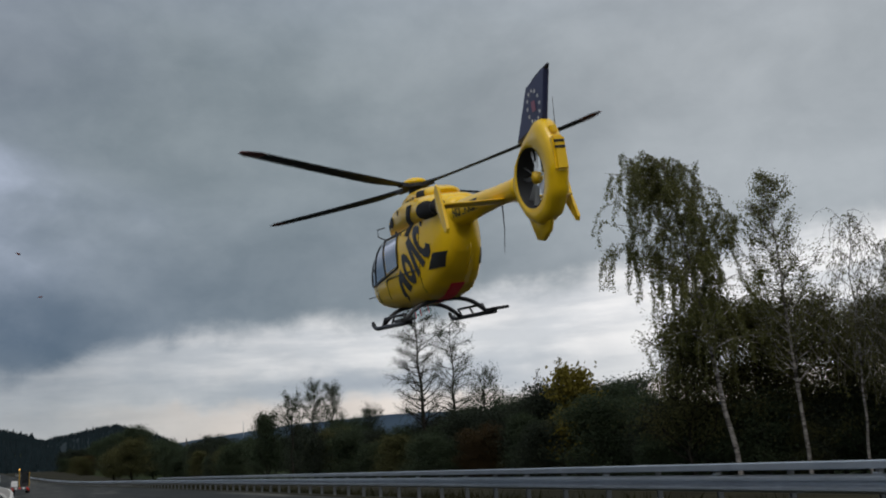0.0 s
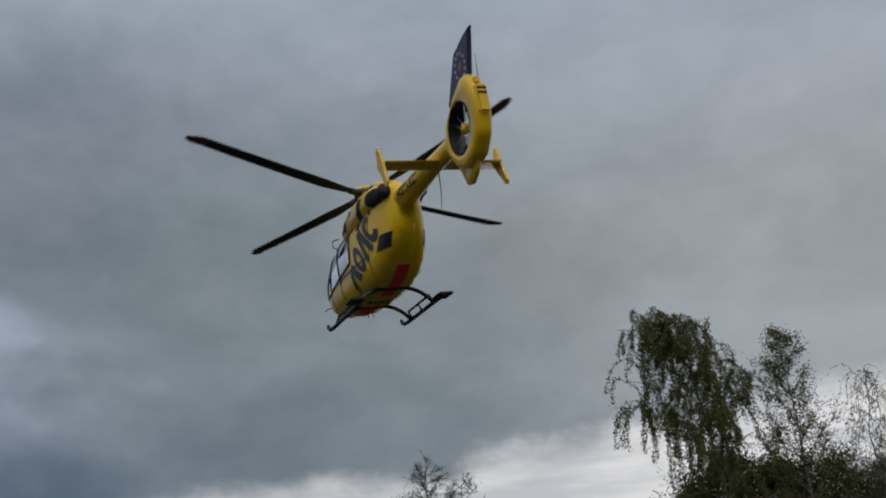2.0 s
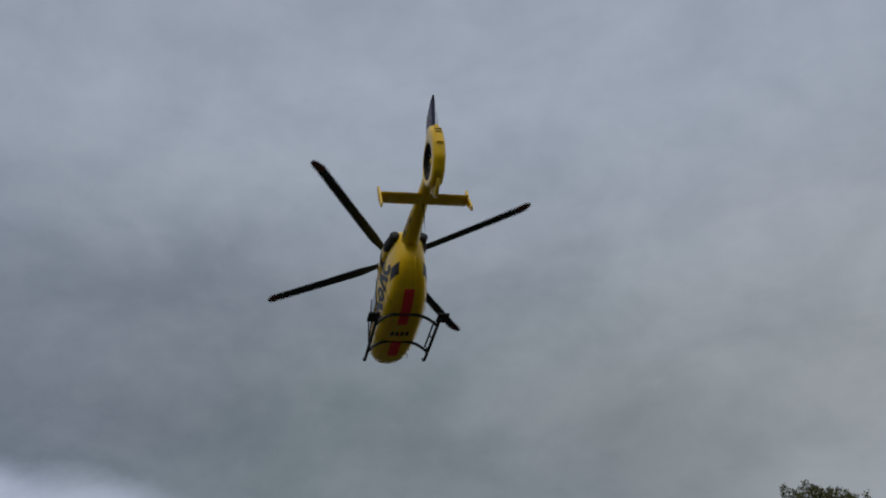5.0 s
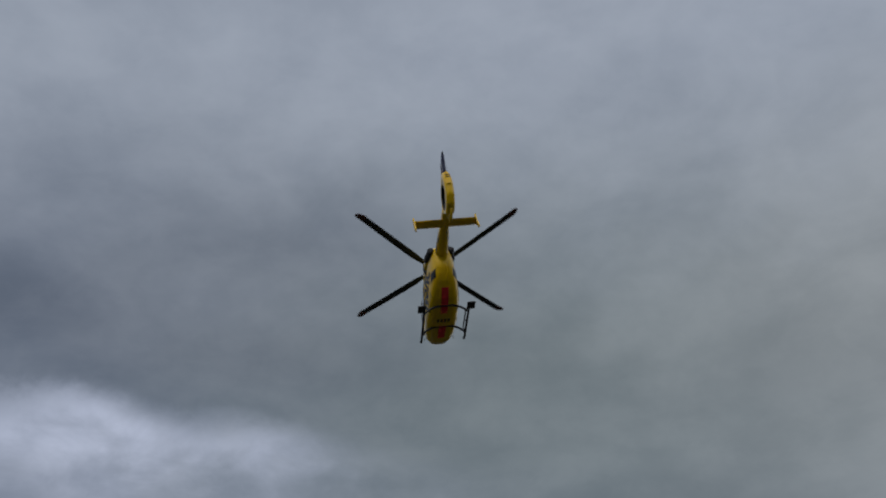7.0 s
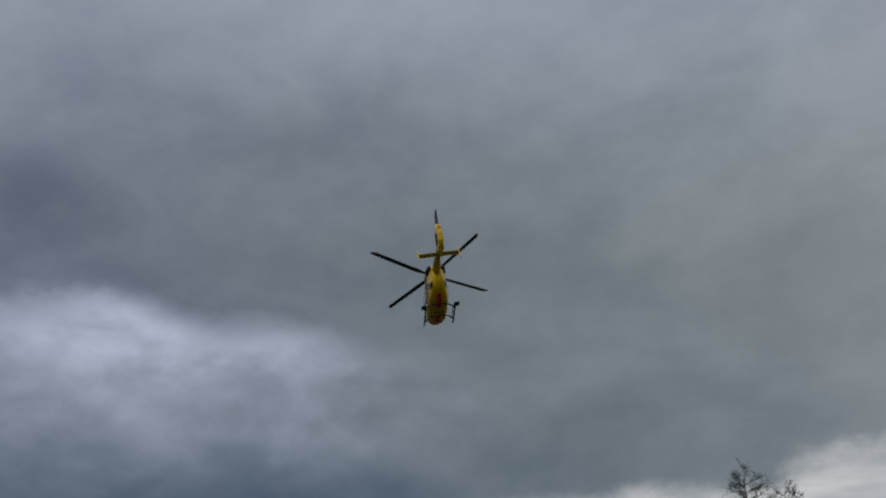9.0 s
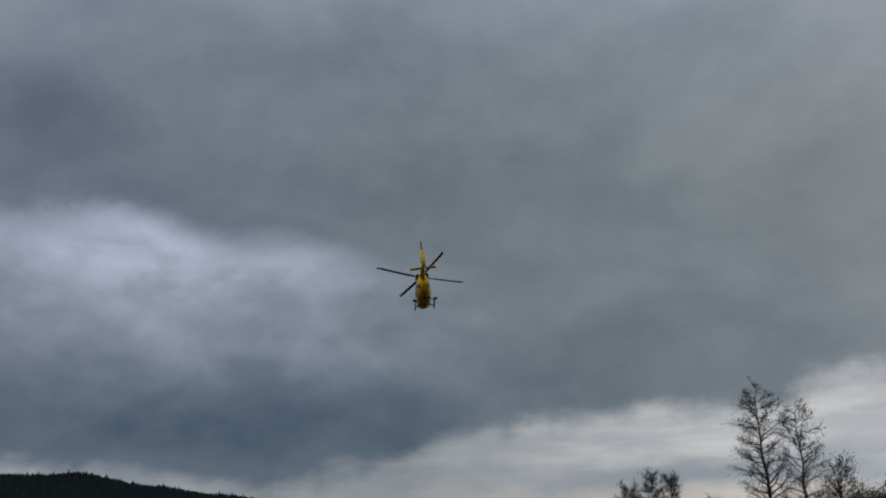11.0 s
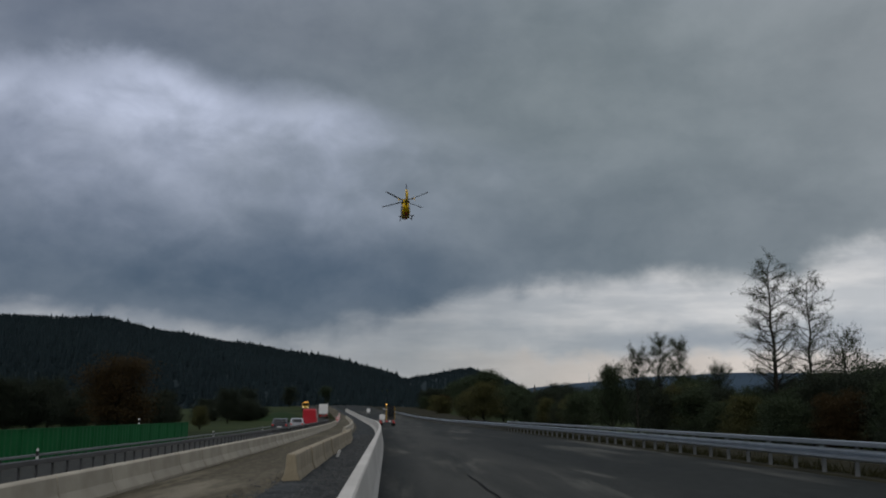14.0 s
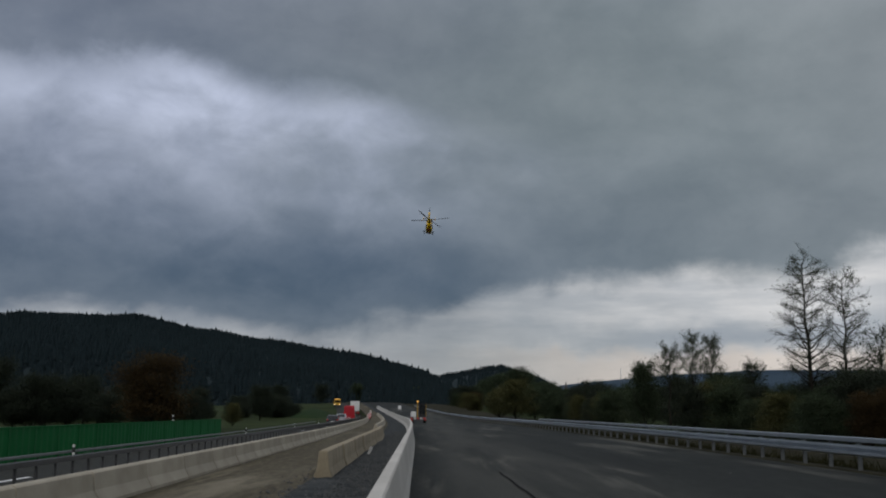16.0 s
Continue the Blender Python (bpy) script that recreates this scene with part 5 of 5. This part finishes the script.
    # ridge between the rear clamshell doors
    line = [(x, -0.10, section(POD, x)[1] + 0.02) for x in (-1.95, -2.1, -2.25, -2.36, -2.45, -2.52, -2.57)]
    part("door_ridge", tubes("door_ridge", [(line, [0.015] + [0.035] * 5 + [0.015])], M_YELLOW, 8), None, pod)
    for x, y, h in ((0.9, 0.12, 0.28), (1.15, -0.1, 0.22), (0.3, 0.0, 0.2)):
        part("antenna", tubes("antenna", [([(x, y, -2.70), (x - 0.10, y, -2.72 - h)], [0.018, 0.008])], M_RED, 6), None, heli, "thin red belly antenna")
    part("boom_antenna", tubes("boom_antenna", [([(-4.6, 0, -1.22), (-4.55, 0, -1.7), (-4.40, 0, -2.15)], [0.015, 0.01, 0.005])], M_SKID, 6), None, heli, "thin black whip antenna")
    part("fin_antenna", tubes("fin_antenna", [([(-7.0, -0.05, -0.35), (-7.06, -0.05, 0.15)], [0.008, 0.004])], M_SKID, 5), None, heli)
    build_skids(heli)
    fan = build_tail(heli)
    rotor = build_rotor(heli)
    return heli, rotor, fan


helicopter, main_rotor, tail_rotor = build_helicopter()


# ---- vehicles ----
M_TYRE = plain("tyre rubber", (0.018, 0.018, 0.018), 0.85)
M_CARGLASS = glass("car window", (0.03, 0.035, 0.04))
M_TAIL = glowing("tail lamp", (0.5, 0.03, 0.02), 0.12)
M_HEAD = glowing("head lamp", (1.0, 0.85, 0.5), 1.6)
M_AMBER = glowing("amber beacon", (1.0, 0.55, 0.12), 1.0)
M_MACHINE = plain("machine yellow", (0.45, 0.27, 0.02), 0.5)
M_GREYBODY = plain("grey machine body", (0.16, 0.16, 0.16), 0.6)
M_STRIPE_RED = plain("red warning stripe", (0.55, 0.04, 0.03), 0.5)


def wheel_at(thing, x, y, r, w):
    bm = bmesh.new()
    bmesh.ops.create_cone(bm, cap_ends=True, segments=18, radius1=r, radius2=r, depth=w, matrix=Matrix.Rotation(math.pi / 2, 4, "Y"))
    bmesh.ops.bevel(bm, geom=[e for e in bm.edges if len(e.link_faces) == 2 and e.calc_face_angle() > 1], offset=0.03, segments=2, affect="EDGES")
    wheel = part("wheel", bm, M_TYRE, thing, "", True)
    wheel.location = (x, y, r)
    rim = bmesh.new()
    bmesh.ops.create_cone(rim, cap_ends=True, segments=14, radius1=r * 0.62, radius2=r * 0.5, depth=w + 0.03, matrix=Matrix.Rotation(math.pi / 2, 4, "Y"))
    part("rim", rim, M_METAL, wheel)


def build_car(label, paint, length=4.3, width=1.75, height=1.45, van=False):
    """A car that faces along +y."""
    car = tagged(new("van" if van else "car"), label, "van" if van else "car", "traffic on the far carriageway")
    w, L, h = width / 2, length / 2, height
    if van:
        side = [(-L, 0.35), (-L, h - 0.15), (-L + 0.12, h), (L - 1.5, h), (L - 0.75, 1.15), (L - 0.1, 0.95), (L, 0.4), (L - 0.1, 0.28), (-L + 0.1, 0.28)]
    else:
        side = [(-L, 0.45), (-L + 0.03, 0.85), (-L + 0.35, 0.92), (-L + 0.85, h - 0.06), (-L + 1.3, h), (L - 1.95, h - 0.02), (L - 1.15, 0.92), (L - 0.25, 0.80), (L, 0.55), (L - 0.05, 0.25), (-L + 0.05, 0.25)]
    rings = []
    for x, s in ((-w, 0.0), (-w + 0.06, 1.0), (-w * 0.5, 1.0), (w * 0.5, 1.0), (w - 0.06, 1.0), (w, 0.0)):
        rings.append([(x * (1.0 if z < 0.95 else 1 - 0.16 * (z - 0.95) / (h - 0.95 + 0.01)), y * (0.985 + 0.015 * s), z if s else z * 0.97 + 0.02) for y, z in side])
    v, f = loft(rings)
    part("body", mesh_of("body", v, f, paint, False), None, car)
    top = h * 0.93
    if van:
        panes = []
    else:
        panes = [((-w * 0.78, -L + 0.36, 0.96), (w * 0.78, -L + 0.36, 0.96), (w * 0.68, -L + 0.78, top), (-w * 0.68, -L + 0.78, top)),
                 ((-w * 0.78, L - 1.17, 0.96), (w * 0.78, L - 1.17, 0.96), (w * 0.68, L - 1.80, top), (-w * 0.68, L - 1.80, top))]
    for s in (1, -1):
        y0, y1 = (L - 1.9, L - 1.1) if van else (-L + 0.75, L - 1.35)
        panes.append(((s * (w + 0.004), y0, 0.98), (s * (w + 0.004), y1, 0.98), (s * (w * 0.9), y1 - 0.45, top - 0.02), (s * (w * 0.9), y0 + 0.25, top - 0.02)))
    for p in panes:
        part("window", mesh_of("window", p, [(0, 1, 2, 3)], M_CARGLASS), None, car)
    for s in (1, -1):
        part("tail_light", boxes((s * w * 0.82 - 0.10, s * w * 0.82 + 0.10, -L - 0.02, -L + 0.05, 0.68, 0.84), bevel=0.02), M_TAIL, car)
    part("number_plate", boxes((-0.26, 0.26, -L - 0.015, -L + 0.02, 0.50, 0.61)), M_WHITE, car)
    part("bumper", boxes((-w * 0.96, w * 0.96, -L - 0.04, -L + 0.1, 0.30, 0.46), bevel=0.03), M_BLACK, car)
    for y in (-L + 0.8, L - 0.8):
        for s in (1, -1):
            wheel_at(car, s * (w - 0.10), y, 0.32, 0.2)
    return car


dark_car = build_car("dark grey estate car driving away", plain("dark car paint", (0.03, 0.035, 0.04), 0.3, 0.3, 0.5))
silver_car = build_car("silver hatchback driving away", plain("silver car paint", (0.42, 0.44, 0.46), 0.35, 0.5, 0.4), 4.2, 1.74, 1.5)
red_van = build_car("bright red panel van driving away", plain("red van paint", (0.42, 0.008, 0.02), 0.35, 0.0, 0.4), 5.6, 2.1, 2.8, True)


def build_lorry():
    lorry = tagged(new("lorry"), "lorry with a tall white box body seen from behind", "lorry")
    part("box_body", boxes((-1.25, 1.25, -4.0, 3.0, 1.1, 3.9), bevel=0.04), M_WHITE, lorry)
    part("rear_door", boxes((-1.2, -0.02, -4.05, -3.99, 1.15, 3.85), bevel=0.015), M_WHITE, lorry)
    part("rear_door", boxes((0.02, 1.2, -4.05, -3.99, 1.15, 3.85), bevel=0.015), M_WHITE, lorry)
    part("chassis", boxes((-0.5, 0.5, -4.0, 5.2, 0.7, 1.08)), M_GREYBODY, lorry)
    part("cab", boxes((-1.2, 1.2, 3.2, 5.2, 0.6, 3.0), bevel=0.12), M_STRIPE_RED, lorry)
    part("bumper", boxes((-1.2, 1.2, -4.1, -3.95, 0.45, 0.6)), M_STRIPE_RED, lorry)
    for s in (1, -1):
        part("tail_light", boxes((s * 1.0 - 0.15, s * 1.0 + 0.15, -4.12, -4.05, 0.75, 0.9)), M_TAIL, lorry)
        for y in (-2.6, -1.4, 4.2):
            wheel_at(lorry, s * 1.05, y, 0.48, 0.3)
    lorry.matrix_basis = Matrix.Translation(at(-8.3, 290, -0.155 + dip(290))) @ pose(0, 0, 0, 0, 0, ahead(290))


build_lorry()


def build_recovery():
    """The yellow service truck on the climb, facing the viewer with its lamps lit."""
    truck = tagged(new("service_truck"), "yellow service truck facing with lit headlamps", "truck")
    part("cab", boxes((-1.1, 1.1, -3.2, -1.4, 0.6, 2.6), bevel=0.12), M_MACHINE, truck)
    part("windscreen", boxes((-0.95, 0.95, -3.23, -3.19, 1.5, 2.3), bevel=0.01), M_CARGLASS, truck)
    part("load_bed", boxes((-1.15, 1.15, -1.3, 3.2, 0.8, 2.0), bevel=0.05), M_MACHINE, truck)
    part("beacon_bar", boxes((-0.8, 0.8, -2.4, -2.1, 2.6, 2.75), bevel=0.03), M_AMBER, truck, "lit amber beacon bar")
    for s in (1, -1):
        part("headlight", boxes((s * 0.8 - 0.16, s * 0.8 + 0.16, -3.28, -3.19, 0.85, 1.08), bevel=0.03), M_HEAD, truck, "lit headlamp")
        for y in (-2.3, 1.8):
            wheel_at(truck, s * 0.95, y, 0.42, 0.28)
    truck.matrix_basis = Matrix.Translation(at(-12.9, 345, -0.155 + dip(345))) @ pose(0, 0, 0, 0, 0, ahead(345))


build_recovery()


def build_machine():
    """A small road machine standing on the new carriageway, with a lit beacon on a post."""
    m = tagged(new("road_machine"), "small yellow road machine with a dark cab and lit beacon", "machine")
    part("deck", boxes((-1.15, 1.15, -1.9, 1.9, 0.55, 0.85), bevel=0.04), M_GREYBODY, m)
    part("cab", boxes((0.05, 1.05, -0.9, 0.9, 0.85, 2.75), bevel=0.07), M_BLACK, m)
    part("cab_window", boxes((0.15, 0.95, -0.93, -0.89, 1.35, 2.55), bevel=0.01), M_CARGLASS, m)
    part("cab_roof", boxes((0.0, 1.12, -1.0, 1.0, 2.75, 2.84), bevel=0.03), M_BLACK, m)
    part("cab_post", boxes((1.04, 1.11, -0.97, -0.89, 0.85, 2.75), bevel=0.01), M_MACHINE, m)
    part("engine_box", boxes((-1.1, -0.35, -1.2, 1.2, 0.85, 1.65), bevel=0.08), M_WHITE, m)
    part("beacon_post", boxes((-0.22, -0.10, -1.0, -0.88, 0.85, 3.0), bevel=0.01), M_MACHINE, m)
    part("beacon", boxes((-0.24, -0.08, -1.02, -0.86, 3.0, 3.2), bevel=0.03), M_AMBER, m, "lit amber beacon")
    for k in range(5):
        part("warning_stripe", boxes((-1.15 + 0.46 * k, -0.92 + 0.46 * k, -1.95, -1.89, 0.55, 0.80)), M_STRIPE_RED if k % 2 == 0 else M_WHITE, m)
    for s in (1, -1):
        part("tail_light", boxes((s * 0.95 - 0.1, s * 0.95 + 0.1, -1.96, -1.9, 0.40, 0.52)), M_TAIL, m)
        for y in (-1.2, 1.2):
            wheel_at(m, s * 0.9, y, 0.45, 0.4)
    m.matrix_basis = Matrix.Translation(at(1.75, 146, 0.0)) @ pose(0, 0, 0, 0, 0, ahead(146))


build_machine()


# ---- grass bank beside the far carriageway ----
def build_bank():
    ds = list(range(225, 300, 5))
    verts = []
    for d in ds:
        k = math.sin(math.pi * min(1.0, max(0.0, (d - 225) / 72.0))) ** 0.7
        for u, h in ((-15.6, -0.5), (-16.6, 0.2), (-18.2, 0.9), (-20.0, 1.1), (-22.0, 0.6), (-25.0, -0.5)):
            verts.append(at(u, d, (h + 0.5) * k - 0.5 + 0.2 * noise.noise((u * 0.3, d * 0.1, 3)) * k - 0.5 * (1 - k)))
    n = 6
    faces = [(i * n + k, i * n + k + 1, (i + 1) * n + k + 1, (i + 1) * n + k) for i in range(len(ds) - 1) for k in range(n - 1)]
    tagged(new("grass_bank", mesh_of("grass_bank", verts, faces, M_BANK, True)), "mown green grass bank beside the far carriageway", "bank", kind="structure")


M_BANK = material("mown grass bank", (0.01, 0.026, 0.008), (0.024, 0.044, 0.013), 0.95, 0, 0.2, 3.0, 0.4, 0.6, gloss=0.08)
build_bank()


# ---- warning beacons at the end of the barrier row ----
def build_beacons():
    first = tagged(new("warning_beacon"), "slim upright beacon board with red and white stripes", "beacon", "warning beacons")
    part("foot", boxes((-0.30, 0.30, -0.22, 0.22, 0.0, 0.09), bevel=0.02), M_BLACK, first, "black rubber foot")
    part("board", boxes((-0.15, 0.15, -0.025, 0.025, 0.09, 1.09), bevel=0.01), M_WHITE, first)
    for k in range(3):
        z = 0.14 + 0.32 * k
        v = [(x, y, z + h) for y in (-0.032, 0.032) for x, h in ((-0.145, 0.0), (0.145, 0.12), (0.145, 0.28), (-0.145, 0.16))]
        part("stripe", mesh_of("stripe", v, [(0, 1, 2, 3), (7, 6, 5, 4), (0, 4, 5, 1), (1, 5, 6, 2), (2, 6, 7, 3), (3, 7, 4, 0)], M_STRIPE_RED), None, first, "red slanted stripe")
    for k in range(9):
        d = 180 + 8 * k
        m = Matrix.Translation(at(-5.9 + 0.12 * k, d, 0.0)) @ pose(0, 0, 0, 0, 0, ahead(d))
        if k:
            copy_thing(first, m)
        else:
            first.matrix_basis = m


build_beacons()


# ---- small things far off ----
def build_small():
    sign = tagged(new("site_sign"), "small white site sign standing on the far carriageway", "sign")
    part("board", boxes((-0.8, 0.8, -0.06, 0.06, 0.8, 2.3), bevel=0.03), M_WHITE, sign)
    for s in (-0.5, 0.5):
        part("leg", boxes((s - 0.05, s + 0.05, -0.04, 0.04, 0, 0.8)), M_METAL, sign)
    sign.matrix_basis = Matrix.Translation(at(4.4, 285, 0.05)) @ Matrix.Diagonal((0.6, 0.6, 0.7, 1))
    mast = tagged(new("mast"), "thin far transmission mast on the hill", "mast")
    part("pole", tubes("pole", [([(0, 0, 0), (0, 0, 40)], [0.9, 0.5])], M_METAL, 6), None, mast)
    mast.matrix_basis = polar(-11.5, 2500, 70)
    tower = tagged(new("church_tower"), "small dark pointed church spire far behind the belt of trees", "church")
    part("wall", boxes((-2.6, 2.6, -2.6, 2.6, -6, 14)), M_DULL_ZINC, tower)
    v = [(-3.0, -3.0, 14), (3.0, -3.0, 14), (3.0, 3.0, 14), (-3.0, 3.0, 14), (0, 0, 29)]
    part("roof", mesh_of("roof", v, [(0, 1, 4), (1, 2, 4), (2, 3, 4), (3, 0, 4), (3, 2, 1, 0)], M_DULL_ZINC), None, tower, "slate-dark spire")
    tower.matrix_basis = polar(-8.4, 900, 0)
    # a scrap of pale board and a marker on the gravel
    scrap = tagged(new("marker_board"), "small pale board leaning against the old barrier", "board")
    part("board", boxes((-0.09, 0.09, -0.015, 0.015, 0, 0.34), bevel=0.006), M_WHITE, scrap)
    scrap.matrix_basis = Matrix.Translation(at(-2.0, 40, 0.0)) @ pose(0, 0, 0, 20, 18, 20) @ Matrix.Diagonal((0.6, 1, 0.95, 1))


build_small()


# ---- leaves blown up by the rotor's wind ----
M_DRY_LEAF = material("dry brown leaf", (0.075, 0.018, 0.012), (0.15, 0.040, 0.022), 0.7, 0, 20.0, 120.0, 0.2, 0.7, gloss=0.2)


def build_leaf(size):
    """A curled pointed leaf with a short stalk, lying in its x-y plane."""
    rings = []
    for k in range(9):
        x = -0.5 + k / 8
        w = 0.30 * math.sin(math.pi * min(1.0, (k + 0.35) / 8.6)) ** 0.8
        curl = 0.35 * x * x
        rings.append([(size * x, size * w, size * (curl + 0.10)), (size * x, 0.0, size * curl), (size * x, -size * w, size * (curl + 0.10)), (size * x, 0.0, size * (curl - 0.025))])
    v, f = loft(rings)
    leaf = tagged(new("dry_leaf"), "dry curled brown leaf blown about by the rotor wind", "leaf", "blown leaves")
    part("blade", mesh_of("blade", v, f, M_DRY_LEAF, True), None, leaf)
    part("stalk", tubes("stalk", [([(-0.48 * size, 0, 0.08 * size), (-0.75 * size, 0.04 * size, 0.10 * size)], [0.02 * size, 0.012 * size])], M_BARK, 5), None, leaf)
    return leaf


# size; seconds, place and turn of each leaf: from the ground up and down again
LEAVES = [(0.080, [(0, -1.8, 5.2, 0.06, 0), (8.9, -1.8, 5.2, 0.06, 0), (9.2, -1.5, 6.24, 2.68, 40), (9.6, -0.9, 7.3, 3.5, 80), (11.6, 1.4, 10.0, 0.05, 20), (16, 1.4, 10.0, 0.05, 20)]),
          (0.066, [(0, -1.5, 6.6, 0.06, 50), (8.8, -1.5, 6.6, 0.06, 50), (9.2, -1.21, 7.8, 2.99, 20), (9.7, -0.6, 9.0, 3.9, -30), (12.0, 1.9, 11.5, 0.06, -60), (16, 1.9, 11.5, 0.06, -60)]),
          (0.055, [(0, -4.4, 9.0, 0.03, 0), (7.6, -4.4, 9.0, 0.03, 0), (8.5, -3.65, 12.84, 5.91, 60), (8.8, -3.2, 14.0, 4.0, 10), (9.2, -4.2, 16.0, 0.03, 40), (16, -4.2, 16.0, 0.03, 40)]),
          (0.055, [(0, -0.08, 11.74, 4.08, 30), (0.5, 0.96, 11.71, 4.04, 70), (1.6, 1.5, 13.0, 0.08, 20), (16, 1.5, 13.0, 0.08, 20)]),
          (0.060, [(0, 0.19, 13.8, 3.94, -20), (0.5, 2.32, 13.54, 4.30, 30), (1.5, 5.19, 14.90, 4.28, 60), (2.6, 5.4, 17.0, 0.11, 0), (16, 5.4, 17.0, 0.11, 0)])]
blown_leaves = [build_leaf(size) for size, _ in LEAVES]


# ---- what moves ----
# seconds, hub place, turn to the left, nose up, bank (degrees)
FLIGHT = [(0, 8.35, 20.65, 7.80, -2.5, 4.4, -6.1), (0.5, 8.10, 20.76, 8.75, -2.8, 4.0, -6.1), (1, 7.75, 20.87, 9.77, -1.8, 3.7, -6.9), (1.5, 7.52, 21.05, 10.77, -2.2, 3.6, -6.9),
          (2, 7.41, 21.76, 11.98, -0.9, 2.1, -6.8), (2.5, 7.12, 22.00, 12.93, -1.1, 1.2, -6.6), (3, 6.68, 22.00, 13.83, -2.3, 2.4, -5.6), (3.5, 6.50, 23.50, 15.16, -1.7, -1.2, -6.9),
          (4, 6.33, 24.42, 16.20, -1.8, -2.1, -7.0), (4.5, 6.40, 25.94, 17.66, -2.1, -3.4, -3.7), (7, 4.80, 41.02, 22.51, -1.2, -10.6, -5.4), (7.5, 4.78, 45.28, 23.69, -1.4, -10.0, -6.0),
          (8, 5.11, 50.33, 23.97, -1.6, -10.0, -3.4), (8.5, 5.33, 56.73, 25.04, -0.8, -9.3, -5.6), (9, 5.23, 63.48, 26.01, -0.7, -9.1, -6.7), (11.5, 4.91, 109.38, 31.43, -1.8, -8.4, -5.8),
          (12, 4.39, 119.59, 32.64, -0.4, -6.6, -7.3), (12.5, 3.85, 131.05, 34.06, 0.0, -6.1, -6.9), (13, 3.48, 142.98, 35.17, 0.2, -6.4, -6.5), (13.5, 3.08, 153.38, 36.23, 1.3, -7.1, -6.2),
          (14, 2.38, 166.15, 37.86, 1.6, -5.5, -5.2), (14.5, 1.92, 177.23, 39.19, 0.6, -6.7, -1.8), (15, 1.58, 190.17, 40.80, 0.4, -5.7, 0.6), (15.5, 1.62, 210.52, 43.73, 0.3, -5.4, 3.4),
          (16, 2.00, 220.94, 44.74, -1.1, -5.5, 5.2)]
# the sideways tilt of the rotor disc, in degrees
TILT = [(0, 1.2), (1.0, 2.2), (2.5, 5.2), (4.5, 5.0), (7.0, 3.8), (9.0, 3.0), (16.0, 2.6)]
# the rotor's lag on a steady 411 turns a minute, in degrees
LAG = [(0, 31.1), (0.5, 41.6), (1.0, 42.9), (1.5, 42.2), (2.0, 42.0), (2.5, 34.7), (3.0, 34.2), (3.5, 36.3), (4.0, 52.6), (4.5, 50.3), (7.0, 63.6), (7.5, 74.0), (8.0, 65.2), (8.5, 70.9), (9.0, 72.2), (11.5, 83.6),
       (12.0, 86.1), (12.5, 86.9), (13.0, 83.2), (13.5, 81.6), (14.0, 86.6), (14.5, 98.8), (15.0, 105.1), (15.5, 109.3), (16.0, 115.0)]


def motions():
    walk(helicopter, [(t, pose(x, y, z + eye_height(t) - 1.7, bank, -nose, turn + 90)) for t, x, y, z, turn, nose, bank in FLIGHT])
    spin, fan = [], []
    for k in range(481):
        t = k / 30
        lag = float(np.interp(t, [a for a, _ in LAG], [c for _, c in LAG]))
        disc = pose(0, 0, 0, float(np.interp(t, [a for a, _ in TILT], [c for _, c in TILT])), 3.9, 0)
        spin.append((t, disc @ pose(0, 0, 0, 0, 0, (2466.0 * t + lag) % 360)))
        fan.append((t, Matrix.Translation((FAN_X, 0.02, FAN_Z)) @ Matrix.Rotation(radians((k * 74.0) % 360), 4, "Y")))
    walk(main_rotor, spin)
    walk(tail_rotor, fan)
    for leaf, (_, rows) in zip(blown_leaves, LEAVES):
        walk(leaf, [(t, pose(x, y, z, 0.4 * a + (55 if z > 1 else 0), 0.3 * a, a)) for t, x, y, z, a in rows])
    for car, u, d0, speed in ((dark_car, -10.9, 115.0, 20.0), (silver_car, -10.4, 136.0, 20.0), (red_van, -9.4, 150.0, 20.0)):
        rows = []
        for k in range(17):
            d = d0 + speed * (k - 14.2)
            rows.append((k, Matrix.Translation(at(u, d, -0.155 + dip(d))) @ pose(0, 0, 0, 0, 0, ahead(d))))
        walk(car, rows)


motions()
